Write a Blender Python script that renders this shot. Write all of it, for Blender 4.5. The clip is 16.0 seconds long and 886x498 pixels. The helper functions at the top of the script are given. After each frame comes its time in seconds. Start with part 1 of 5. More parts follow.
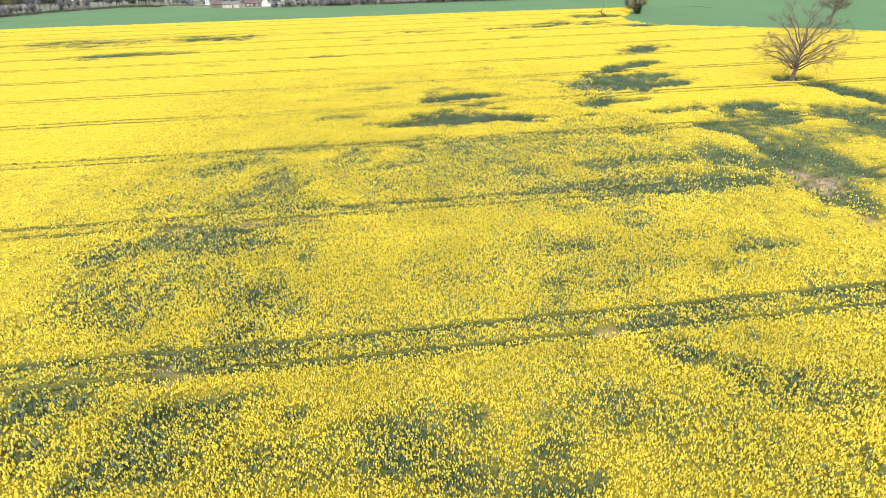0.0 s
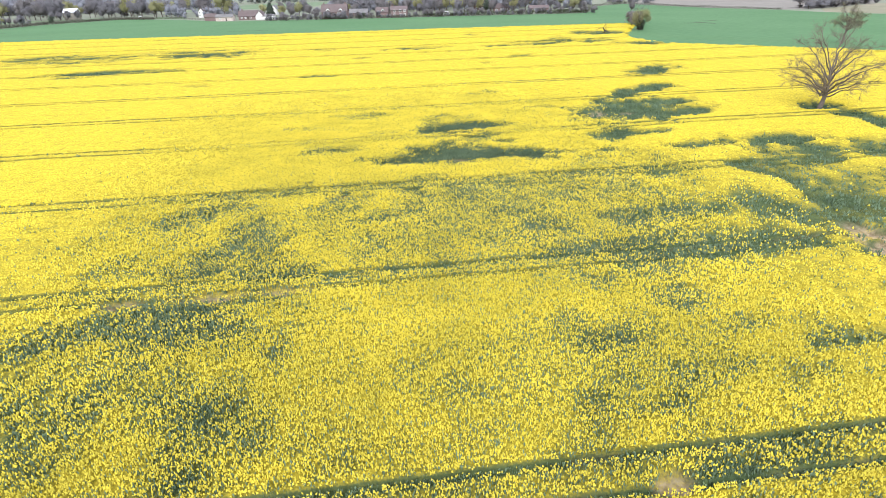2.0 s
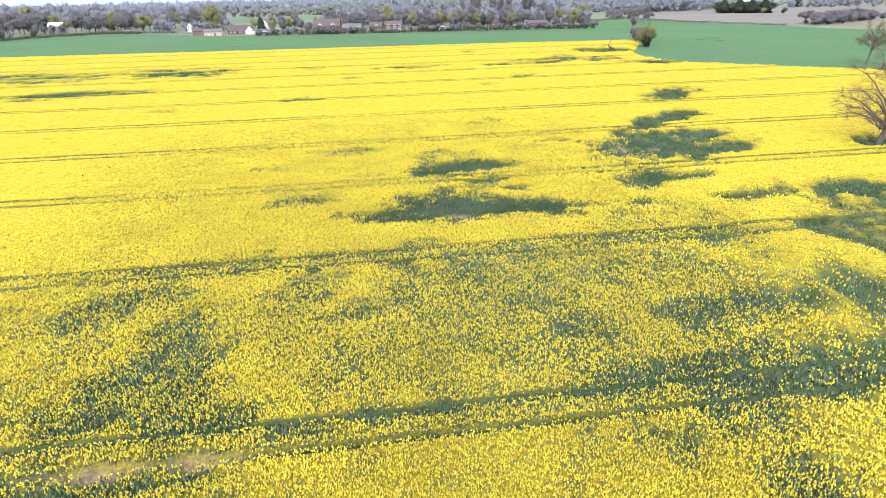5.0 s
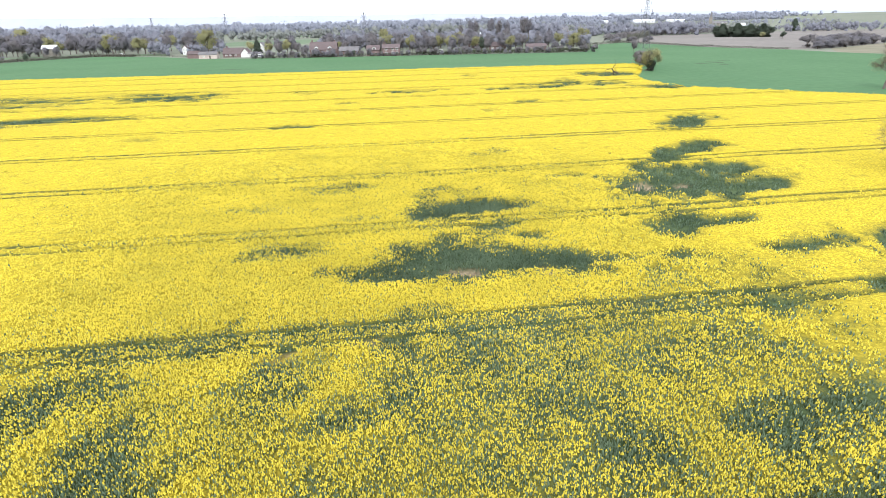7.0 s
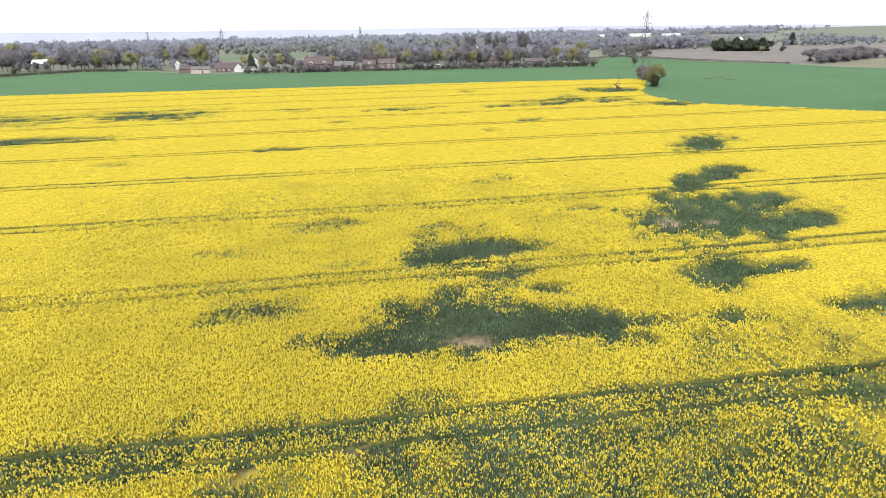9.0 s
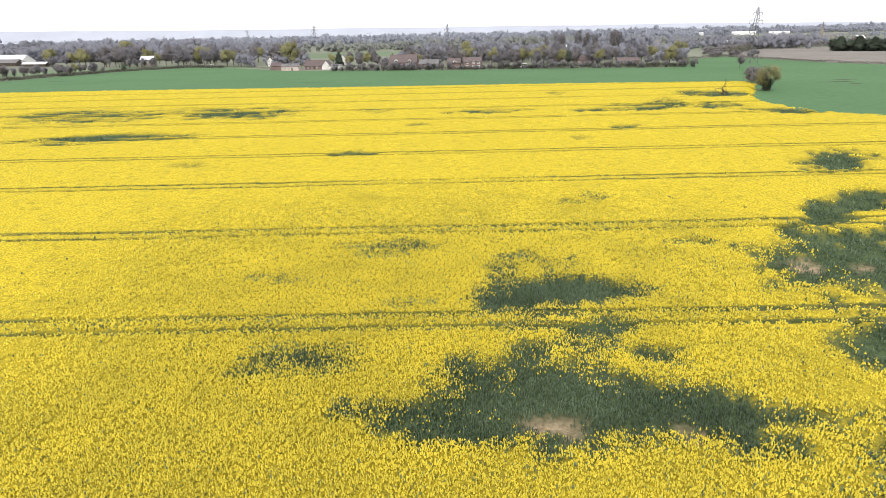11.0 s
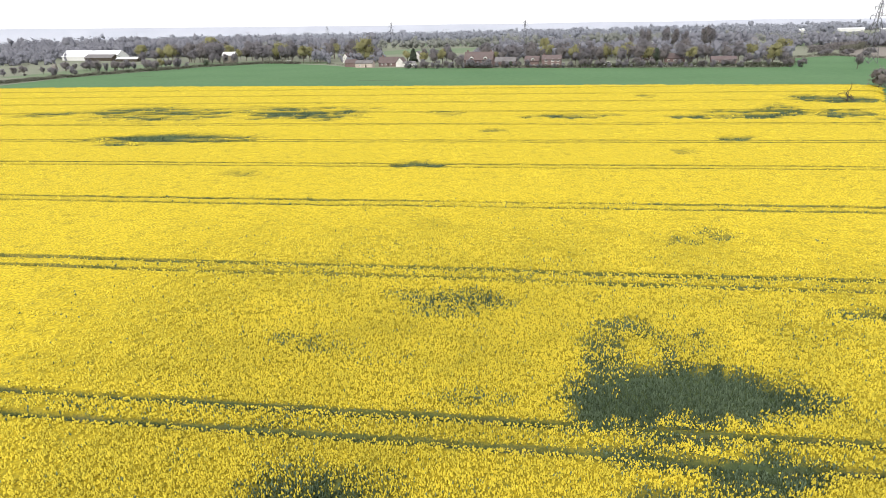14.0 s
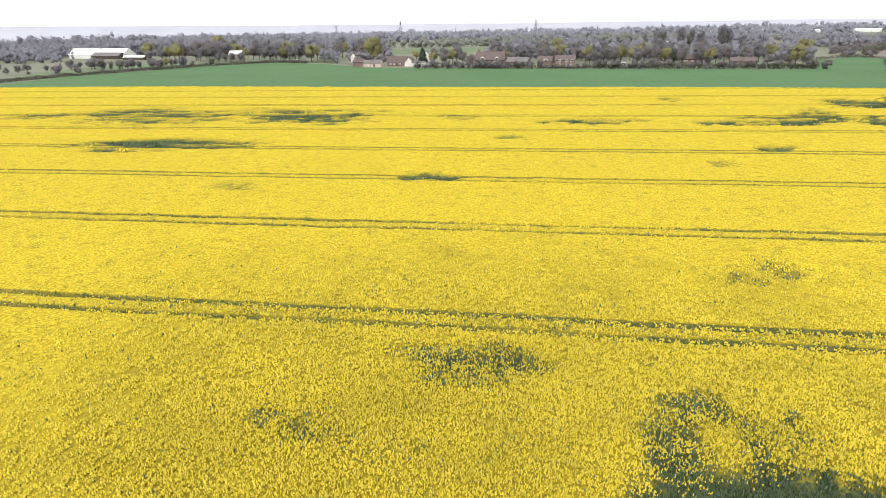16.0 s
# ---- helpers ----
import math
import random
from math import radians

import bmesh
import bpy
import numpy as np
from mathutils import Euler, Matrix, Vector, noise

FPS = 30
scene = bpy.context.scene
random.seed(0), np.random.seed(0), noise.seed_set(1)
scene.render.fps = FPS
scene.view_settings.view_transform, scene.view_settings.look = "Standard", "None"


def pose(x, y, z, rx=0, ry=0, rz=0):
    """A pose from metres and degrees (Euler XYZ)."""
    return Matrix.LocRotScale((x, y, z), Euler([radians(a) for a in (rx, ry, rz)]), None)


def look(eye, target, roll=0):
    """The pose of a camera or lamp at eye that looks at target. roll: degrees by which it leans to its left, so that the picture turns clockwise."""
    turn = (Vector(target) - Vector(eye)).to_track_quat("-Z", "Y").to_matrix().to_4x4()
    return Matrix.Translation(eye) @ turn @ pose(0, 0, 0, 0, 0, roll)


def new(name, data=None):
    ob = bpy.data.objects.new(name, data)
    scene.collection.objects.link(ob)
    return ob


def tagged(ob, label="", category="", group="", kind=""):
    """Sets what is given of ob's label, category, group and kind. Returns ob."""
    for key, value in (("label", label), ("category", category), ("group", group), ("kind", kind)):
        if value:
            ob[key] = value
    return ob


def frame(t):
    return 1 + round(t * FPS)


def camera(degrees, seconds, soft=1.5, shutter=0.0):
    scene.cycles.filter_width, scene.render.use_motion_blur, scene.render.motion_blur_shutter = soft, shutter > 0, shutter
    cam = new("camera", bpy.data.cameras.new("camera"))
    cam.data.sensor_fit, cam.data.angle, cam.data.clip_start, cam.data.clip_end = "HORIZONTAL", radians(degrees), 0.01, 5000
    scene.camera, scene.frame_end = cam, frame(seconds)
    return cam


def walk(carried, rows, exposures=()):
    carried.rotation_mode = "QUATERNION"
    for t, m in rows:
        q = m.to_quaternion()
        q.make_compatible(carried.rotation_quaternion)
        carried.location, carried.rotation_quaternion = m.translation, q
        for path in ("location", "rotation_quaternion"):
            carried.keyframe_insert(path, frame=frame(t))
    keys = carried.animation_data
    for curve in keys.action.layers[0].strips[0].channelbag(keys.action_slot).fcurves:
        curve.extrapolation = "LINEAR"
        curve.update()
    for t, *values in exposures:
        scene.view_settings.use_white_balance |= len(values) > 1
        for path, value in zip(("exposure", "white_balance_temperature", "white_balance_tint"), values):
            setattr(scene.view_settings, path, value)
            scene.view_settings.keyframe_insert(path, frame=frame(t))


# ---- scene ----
import itertools

cam = camera(76.2, 16.0, soft=0.7)
PATH = [
    (0, (-3.14, -103.556, 23.39), (-2.946, -101.776, 22.498), -1.9),
    (0.5, (-2.931, -101.15, 23.93), (-2.736, -99.368, 23.043), -1.9),
    (1, (-2.779, -98.077, 24.056), (-2.579, -96.291, 23.177), -1.8),
    (1.5, (-2.618, -95.447, 24.049), (-2.412, -93.657, 23.181), -1.8),
    (2, (-2.388, -92.237, 24.232), (-2.177, -90.443, 23.372), -1.6),
    (2.5, (-2.206, -89.538, 24.446), (-1.99, -87.742, 23.594), -1.6),
    (3, (-1.702, -86.55, 24.518), (-1.485, -84.748, 23.677), -1.6),
    (3.5, (-1.399, -83.764, 24.49), (-1.177, -81.958, 23.66), -1.5),
    (4, (-1.111, -80.941, 24.522), (-0.886, -79.133, 23.697), -1.4),
    (6.3, (0.284, -67.483, 23.799), (0.523, -65.669, 22.99), -1.4),
    (6.5, (0.305, -66.617, 23.832), (0.544, -64.798, 23.037), -1.3),
    (7, (0.522, -63.635, 23.79), (0.766, -61.8, 23.034), -1.3),
    (7.5, (0.822, -61.045, 23.817), (1.071, -59.196, 23.095), -1.3),
    (8, (1.048, -58.297, 23.861), (1.303, -56.446, 23.149), -1.2),
    (8.5, (1.279, -55.775, 23.934), (1.536, -53.925, 23.22), -1.3),
    (9, (1.592, -53.071, 23.948), (1.85, -51.222, 23.232), -1.3),
    (9.5, (1.829, -50.715, 23.98), (2.037, -48.859, 23.264), -1.3),
    (9.7, (1.932, -49.772, 24.019), (2.097, -47.913, 23.303), -1.3),
    (11.8, (2.586, -39.108, 24.111), (2.517, -37.243, 23.392), -1.3),
    (12, (2.578, -38.107, 24.13), (2.493, -36.244, 23.409), -1.3),
    (12.5, (2.307, -35.399, 24.082), (2.181, -33.538, 23.36), -1.3),
    (13, (2.013, -33.067, 24.07), (1.848, -31.209, 23.347), -1.3),
    (13.5, (1.575, -30.546, 24.016), (1.371, -28.692, 23.294), -1.3),
    (14, (1.157, -28.182, 23.958), (0.913, -26.333, 23.236), -1.3),
    (14.5, (0.656, -25.52, 23.857), (0.385, -23.674, 23.135), -1.2),
    (15, (0.12, -23.214, 23.922), (-0.151, -21.368, 23.201), -1.2),
    (15.5, (-0.492, -20.53, 23.962), (-0.762, -18.685, 23.239), -1.1),
    (16, (-1.076, -18.074, 23.928), (-1.345, -16.229, 23.204), -1.1),
]
walk(cam, [(t, look(eye, target, roll)) for t, eye, target, roll in PATH],
     exposures=[(0.0, 0.69, 6300, 10), (0.8, 0.73, 5900, 10), (4.0, 0.75, 5850, 10), (7.2, 0.64, 5900, 10), (8.4, 0.43, 6100, 10), (12.0, 0.36, 6450, 10), (14.5, 0.34, 6500, 10), (16.0, 0.34, 6550, 10)])

# ---- sky and sun: a bright, high overcast with a weak hazy sun ----
SUN_ELEVATION, SUN_AZIMUTH = 42.0, 197.0
world = bpy.data.worlds.new("sky")
scene.world = world
world.use_nodes = True
wn, wl = world.node_tree.nodes, world.node_tree.links
wn.clear()
sky = wn.new("ShaderNodeTexSky")
sky.sky_type, sky.sun_disc = "NISHITA", False
sky.sun_elevation, sky.sun_rotation = radians(SUN_ELEVATION), radians(SUN_AZIMUTH)
sky.air_density, sky.dust_density, sky.ozone_density = 1.0, 3.0, 1.0
cloud = wn.new("ShaderNodeMixRGB")
cloud.inputs["Fac"].default_value = 0.86
cloud.inputs["Color2"].default_value = (10.6, 10.6, 10.9, 1)
back = wn.new("ShaderNodeBackground")
back.inputs["Strength"].default_value = 0.1
out = wn.new("ShaderNodeOutputWorld")
wl.new(sky.outputs["Color"], cloud.inputs["Color1"])
wl.new(cloud.outputs["Color"], back.inputs["Color"])
wl.new(back.outputs["Background"], out.inputs["Surface"])

sun = new("sun", bpy.data.lights.new("sun", "SUN"))
sun.data.energy, sun.data.angle, sun.data.color = 1.5, radians(12), (1.0, 0.95, 0.87)
az, el = radians(SUN_AZIMUTH), radians(SUN_ELEVATION)
sun.matrix_world = look((0, 0, 300), (-300 * math.sin(az) * math.cos(el), -300 * math.cos(az) * math.cos(el), 300 - 300 * math.sin(el)))


# ---- materials ----
def material(name, dark, light, rough=0.85, small=6.0, large=0.3, bump=0.3, metal=0.0, attribute=None, gloss=0.05, thin=False):
    """Two scales of noise between a darker and a lighter colour, and a fine relief. thin: twigs and leaves that let light through."""
    m = bpy.data.materials.new(name)
    m.use_nodes = True
    n, l = m.node_tree.nodes, m.node_tree.links
    p = n["Principled BSDF"]
    p.inputs["Roughness"].default_value, p.inputs["Metallic"].default_value = rough, metal
    p.inputs["Specular IOR Level"].default_value = gloss
    co = n.new("ShaderNodeTexCoord")
    a, b = n.new("ShaderNodeTexNoise"), n.new("ShaderNodeTexNoise")
    a.inputs["Scale"].default_value, b.inputs["Scale"].default_value = small, large
    a.inputs["Detail"].default_value = b.inputs["Detail"].default_value = 4
    add = n.new("ShaderNodeMath")
    add.operation = "MULTIPLY_ADD"
    add.inputs[1].default_value = 0.5
    half = n.new("ShaderNodeMath")
    half.operation = "MULTIPLY"
    half.inputs[1].default_value = 0.5
    ramp = n.new("ShaderNodeMapRange")
    ramp.inputs["From Min"].default_value, ramp.inputs["From Max"].default_value = 0.32, 0.68
    mix = n.new("ShaderNodeMixRGB")
    mix.inputs["Color1"].default_value, mix.inputs["Color2"].default_value = (*dark, 1), (*light, 1)
    for tex in (a, b):
        l.new(co.outputs["Object"], tex.inputs["Vector"])
    l.new(b.outputs["Fac"], half.inputs[0])
    l.new(a.outputs["Fac"], add.inputs[0])
    l.new(half.outputs[0], add.inputs[2])
    l.new(add.outputs[0], ramp.inputs["Value"])
    if attribute:
        at = n.new("ShaderNodeAttribute")
        at.attribute_name = attribute
        both = n.new("ShaderNodeMath")
        both.operation = "MULTIPLY_ADD"
        both.inputs[1].default_value = 0.35
        l.new(ramp.outputs[0], both.inputs[0])
        tone = n.new("ShaderNodeMath")
        tone.operation = "MULTIPLY"
        tone.inputs[1].default_value = 0.65
        l.new(at.outputs["Fac"], tone.inputs[0])
        l.new(tone.outputs[0], both.inputs[2])
        l.new(both.outputs[0], mix.inputs["Fac"])
    else:
        l.new(ramp.outputs[0], mix.inputs["Fac"])
    l.new(mix.outputs[0], p.inputs["Base Color"])
    if thin:
        one, two, both_sides = n.new("ShaderNodeBsdfDiffuse"), n.new("ShaderNodeBsdfTranslucent"), n.new("ShaderNodeMixShader")
        for shader, slot in ((one, 1), (two, 2)):
            l.new(mix.outputs[0], shader.inputs["Color"])
            l.new(shader.outputs[0], both_sides.inputs[slot])
        l.new(both_sides.outputs[0], n["Material Output"].inputs["Surface"])
    if bump:
        bp = n.new("ShaderNodeBump")
        bp.inputs["Strength"].default_value, bp.inputs["Distance"].default_value = bump, 0.05
        l.new(a.outputs["Fac"], bp.inputs["Height"])
        l.new(bp.outputs[0], p.inputs["Normal"])
    return m


def canopy_material():
    """The leaf layer of the crop: leaves, bare straw-coloured soil, yellow darkened for shade under the near heads, and
    the closed yellow canopy of the far part of the field.
    """
    m = material("crop_canopy", (0.033, 0.052, 0.022), (0.10, 0.135, 0.06), small=3.0, large=0.25, bump=0.6)
    n, l = m.node_tree.nodes, m.node_tree.links
    p = n["Principled BSDF"]
    leaves = p.inputs["Base Color"].links[0].from_socket
    co = n.new("ShaderNodeTexCoord")

    def tex(scale, lo, hi):
        t, r = n.new("ShaderNodeTexNoise"), n.new("ShaderNodeMapRange")
        t.inputs["Scale"].default_value, t.inputs["Detail"].default_value = scale, 5
        r.inputs["From Min"].default_value, r.inputs["From Max"].default_value = lo, hi
        l.new(co.outputs["Object"], t.inputs["Vector"])
        l.new(t.outputs["Fac"], r.inputs["Value"])
        return r.outputs[0]

    def mix(fac, one, two):
        x = n.new("ShaderNodeMixRGB")
        for socket, value in zip(("Fac", "Color1", "Color2"), (fac, one, two)):
            if isinstance(value, tuple):
                x.inputs[socket].default_value = (*value, 1)
            else:
                l.new(value, x.inputs[socket])
        return x.outputs[0]

    def attr(name):
        x = n.new("ShaderNodeAttribute")
        x.attribute_name = name
        return x.outputs["Fac"]

    def math_node(op, one, two):
        x = n.new("ShaderNodeMath")
        x.operation = op
        for k, value in enumerate((one, two)):
            if isinstance(value, float):
                x.inputs[k].default_value = value
            else:
                l.new(value, x.inputs[k])
        x.use_clamp = True
        return x.outputs[0]

    soil = mix(tex(2.5, 0.35, 0.65), (0.19, 0.14, 0.085), (0.40, 0.31, 0.20))
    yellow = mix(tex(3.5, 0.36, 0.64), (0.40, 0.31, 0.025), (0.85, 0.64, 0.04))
    # shade between the near flower heads, put into a darker copy of the yellow
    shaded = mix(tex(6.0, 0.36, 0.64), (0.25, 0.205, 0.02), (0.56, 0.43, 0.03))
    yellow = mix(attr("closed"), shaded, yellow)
    flecks = math_node("SUBTRACT", attr("cover"), math_node("MULTIPLY", tex(7.0, 0.44, 0.66), 0.45))
    flecks = math_node("SUBTRACT", flecks, math_node("MULTIPLY", tex(0.7, 0.52, 0.74), 0.45))
    base = mix(attr("soil"), mix(attr("cover"), leaves, (0.20, 0.18, 0.03)), soil)
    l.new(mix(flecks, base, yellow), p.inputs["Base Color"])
    return m


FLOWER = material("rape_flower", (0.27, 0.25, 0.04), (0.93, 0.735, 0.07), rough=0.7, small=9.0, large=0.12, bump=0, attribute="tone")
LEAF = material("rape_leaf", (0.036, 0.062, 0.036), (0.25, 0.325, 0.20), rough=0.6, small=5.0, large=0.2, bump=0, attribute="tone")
CANOPY = canopy_material()
GROUND = material("meadow", (0.18, 0.20, 0.145), (0.25, 0.255, 0.195), small=0.05, large=0.006, bump=0.1)
WHEAT = material("young_wheat", (0.085, 0.168, 0.076), (0.12, 0.213, 0.102), small=0.35, large=0.018, bump=0.2)
PASTURE = material("pasture", (0.13, 0.185, 0.105), (0.19, 0.24, 0.145), small=0.2, large=0.02, bump=0.2)
ROUGH = material("rough_grass", (0.20, 0.18, 0.16), (0.275, 0.25, 0.22), small=0.15, large=0.02, bump=0.3)
TAN = material("dry_field", (0.20, 0.19, 0.125), (0.29, 0.26, 0.19), small=0.1, large=0.02, bump=0.2)
DIRT = material("bare_earth", (0.045, 0.055, 0.035), (0.085, 0.085, 0.055), small=0.5, large=0.05)
BARK = material("bark", (0.12, 0.10, 0.086), (0.21, 0.18, 0.155), small=3.0, large=0.4, bump=0.6)
TWIG = material("bare_twigs", (0.265, 0.245, 0.245), (0.345, 0.322, 0.32), small=1.0, large=0.15, bump=0, thin=True)
TWIG_BARK = material("fine_twigs", (0.15, 0.12, 0.105), (0.22, 0.18, 0.155), small=2.0, large=0.4, bump=0)
MAUVE = material("budding_twigs", (0.275, 0.262, 0.278), (0.355, 0.34, 0.358), small=0.6, large=0.1, bump=0, thin=True)
BUDS = material("fresh_buds", (0.36, 0.35, 0.18), (0.48, 0.46, 0.25), small=0.7, large=0.2, bump=0, thin=True)
IVY = material("evergreen_leaf", (0.11, 0.14, 0.105), (0.185, 0.215, 0.155), small=0.8, large=0.2, bump=0, thin=True)
HEDGE = material("hedge_leaf", (0.17, 0.17, 0.135), (0.255, 0.25, 0.20), small=0.6, large=0.1, bump=0, thin=True)
# distance haze mixed into the base colour: bluer and paler than real twigs
HAZY_HORIZON_WOOD = material("hazy_horizon_wood", (0.385, 0.40, 0.455), (0.45, 0.465, 0.52), small=0.03, large=0.006, bump=0, thin=True)
CLIPPED = material("clipped_hedge_leaf", (0.11, 0.128, 0.08), (0.20, 0.215, 0.145), small=0.6, large=0.1, bump=0, thin=True)
BLOSSOM = material("white_blossom", (0.42, 0.38, 0.34), (0.72, 0.68, 0.64), small=0.8, large=0.2, bump=0, thin=True)
# both far woods carry pale haze in their colours, less than the horizon wood
HAZY_FAR_WOOD = material("hazy_bare_wood", (0.32, 0.322, 0.36), (0.39, 0.392, 0.435), small=0.06, large=0.012, bump=0, thin=True)
HAZY_FAR_GREEN = material("hazy_budding_wood", (0.34, 0.355, 0.325), (0.42, 0.43, 0.395), small=0.06, large=0.012, bump=0, thin=True)
BRICK = material("red_brick", (0.18, 0.13, 0.122), (0.26, 0.19, 0.178), small=2.0, large=0.3)
RENDER_WALL = material("white_render", (0.66, 0.64, 0.60), (0.80, 0.79, 0.76), small=1.0, large=0.2)
PINK_WALL = material("weathered_boards", (0.46, 0.38, 0.33), (0.62, 0.54, 0.48), small=1.0, large=0.3)
TILE = material("clay_tile", (0.12, 0.092, 0.09), (0.185, 0.145, 0.14), small=2.0, large=0.3, bump=0.6, gloss=0.3)
SLATE = material("grey_slate", (0.14, 0.13, 0.13), (0.25, 0.24, 0.24), small=2.0, large=0.3, bump=0.5, gloss=0.3)
PALE_ROOF = material("pale_sheet_roof", (0.70, 0.71, 0.72), (0.86, 0.87, 0.88), rough=0.45, small=0.8, large=0.05, gloss=0.3)
WHITE = material("white_paint", (0.72, 0.72, 0.70), (0.84, 0.84, 0.82), rough=0.5, small=2.0, large=0.3, bump=0, gloss=0.3)
GLASS = material("window_glass", (0.02, 0.022, 0.025), (0.05, 0.055, 0.06), rough=0.08, small=0.5, large=0.2, bump=0, gloss=0.5)
DOOR = material("door_paint", (0.06, 0.05, 0.04), (0.12, 0.09, 0.07), rough=0.5, small=3.0, large=0.5, bump=0.1, gloss=0.3)
STEEL = material("galvanised_steel", (0.13, 0.13, 0.14), (0.21, 0.21, 0.22), rough=0.6, small=2.0, large=0.2, metal=0.3, bump=0, gloss=0.3)
DARK_WOOD = material("dark_timber", (0.06, 0.05, 0.04), (0.13, 0.11, 0.09), small=3.0, large=0.4)
STONE = material("church_stone", (0.22, 0.20, 0.17), (0.34, 0.31, 0.27), small=1.0, large=0.2)
RUBBER = material("tyre_rubber", (0.015, 0.015, 0.016), (0.04, 0.04, 0.04), small=8.0, large=1.0, bump=0)
# the hills' pale blue-grey is atmospheric haze painted as their base colour
HAZE_RIDGE = material("haze_pale_hills", (0.43, 0.45, 0.51), (0.49, 0.51, 0.57), rough=1.0, small=0.01, large=0.002, bump=0)


# ---- mesh helpers ----
def mesh_of(name, verts, polys, mats, index=None, smooth=False, attributes=None):
    """A mesh from arrays: verts (n, 3), polys a list of (m, k) corner arrays."""
    me = bpy.data.meshes.new(name)
    verts = np.asarray(verts, dtype=np.float32)
    loops = np.concatenate([np.asarray(p).ravel() for p in polys]).astype(np.int32)
    sizes = np.concatenate([np.full(len(p), np.asarray(p).shape[1]) for p in polys]).astype(np.int32)
    me.vertices.add(len(verts))
    me.vertices.foreach_set("co", verts.ravel())
    me.loops.add(len(loops))
    me.loops.foreach_set("vertex_index", loops)
    me.polygons.add(len(sizes))
    me.polygons.foreach_set("loop_start", np.concatenate([[0], np.cumsum(sizes)[:-1]]).astype(np.int32))
    for m in mats:
        me.materials.append(m)
    if index is not None:
        me.polygons.foreach_set("material_index", np.asarray(index, dtype=np.int32))
    me.polygons.foreach_set("use_smooth", np.full(len(sizes), smooth))
    for key, values in (attributes or {}).items():
        at = me.attributes.new(key, "FLOAT", "POINT")
        at.data.foreach_set("value", np.asarray(values, dtype=np.float32))
    me.update(calc_edges=True)
    me.validate()
    return me


def part(name, bm, mat, parent, label=""):
    """Links a bmesh, or a finished mesh, as one mesh object under a thing or a part."""
    if isinstance(bm, bmesh.types.BMesh):
        me = bpy.data.meshes.new(name)
        bm.to_mesh(me)
        bm.free()
        me.materials.append(mat)
    else:
        me = bm
    ob = new(name, me)
    ob.parent = parent
    return tagged(ob, label)


def thing(name, m, label, category, group="", kind=""):
    ob = new(name)
    ob.matrix_world = m
    return tagged(ob, label, category, group, kind)


def box(bm, x, y, z, sx, sy, sz, bevel=0.0):
    """A box whose base centre is at x, y, z."""
    made = bmesh.ops.create_cube(bm, size=1, matrix=Matrix.Translation((x, y, z + sz / 2)) @ Matrix.Diagonal((sx, sy, sz, 1)))
    if bevel:
        edges = list({e for v in made["verts"] for e in v.link_edges})
        bmesh.ops.bevel(bm, geom=edges, offset=bevel, segments=2, affect="EDGES")
    return bm


def boxed(*args, **more):
    return box(bmesh.new(), *args, **more)


def tubes(p0, p1, r0, r1, sides):
    """Tapered tubes from p0 to p1, as verts and quads."""
    p0, p1 = np.asarray(p0, float), np.asarray(p1, float)
    way = p1 - p0
    way /= np.linalg.norm(way, axis=1, keepdims=True) + 1e-9
    ref = np.where(np.abs(way[:, 2:3]) > 0.9, [[1.0, 0, 0]], [[0, 0, 1.0]])
    u = np.cross(way, ref)
    u /= np.linalg.norm(u, axis=1, keepdims=True)
    v = np.cross(way, u)
    a = np.arange(sides) * 2 * np.pi / sides
    ring = np.cos(a)[None, :, None] * u[:, None] + np.sin(a)[None, :, None] * v[:, None]
    low = p0[:, None] + ring * np.asarray(r0)[:, None, None]
    high = p1[:, None] + ring * np.asarray(r1)[:, None, None]
    verts = np.concatenate([low, high], 1).reshape(-1, 3)
    base = (np.arange(len(p0)) * 2 * sides)[:, None, None]
    k = np.arange(sides)
    quad = np.stack([k, (k + 1) % sides, (k + 1) % sides + sides, k + sides], 1)[None]
    return verts, (base + quad).reshape(-1, 4)


def tube_mesh(name, segs, mat, sides=5):
    p0, p1, r0, r1 = (np.array(c) for c in zip(*segs))
    v, q = tubes(p0, p1, r0, r1, sides)
    return mesh_of(name, v, [q], [mat], smooth=True)


def cards(rng, centres, size, stretch=1.0, facing=None, slim=1.0):
    """Small bent clumps of leaves or twigs, two triangles each. facing: the way each one looks, else at random."""
    n = len(centres)
    c = rng.normal(size=(n, 3)) if facing is None else facing + rng.normal(0, 0.35, (n, 3))
    c /= np.linalg.norm(c, axis=1, keepdims=True) + 1e-9
    a = np.cross(c, rng.normal(size=(n, 3)))
    a /= np.linalg.norm(a, axis=1, keepdims=True) + 1e-9
    b = np.cross(a, c)
    s = size * rng.uniform(0.6, 1.4, (n, 1))
    p0 = centres - a * s * stretch
    p1 = centres + b * s * 0.6 * slim + c * s * 0.15
    p2 = centres + a * s * stretch
    p3 = centres - b * s * 0.6 * slim + c * s * 0.15
    verts = np.stack([p0, p1, p2, p3], 1).reshape(-1, 3)
    base = (np.arange(n) * 4)[:, None]
    return verts, np.concatenate([base + [[0, 1, 2]], base + [[0, 2, 3]]])


_gold = (1 + 5**0.5) / 2
ICO = np.array([(a, b * _gold, 0) for a in (-1, 1) for b in (-1, 1)] + [(0, a, b * _gold) for a in (-1, 1) for b in (-1, 1)] + [(b * _gold, 0, a) for a in (-1, 1) for b in (-1, 1)]) / math.hypot(1, _gold)
ICO_TRIS = np.array([t for t in itertools.combinations(range(12), 3) if max(np.linalg.norm(ICO[a] - ICO[b]) for a, b in itertools.combinations(t, 2)) < 1.1])
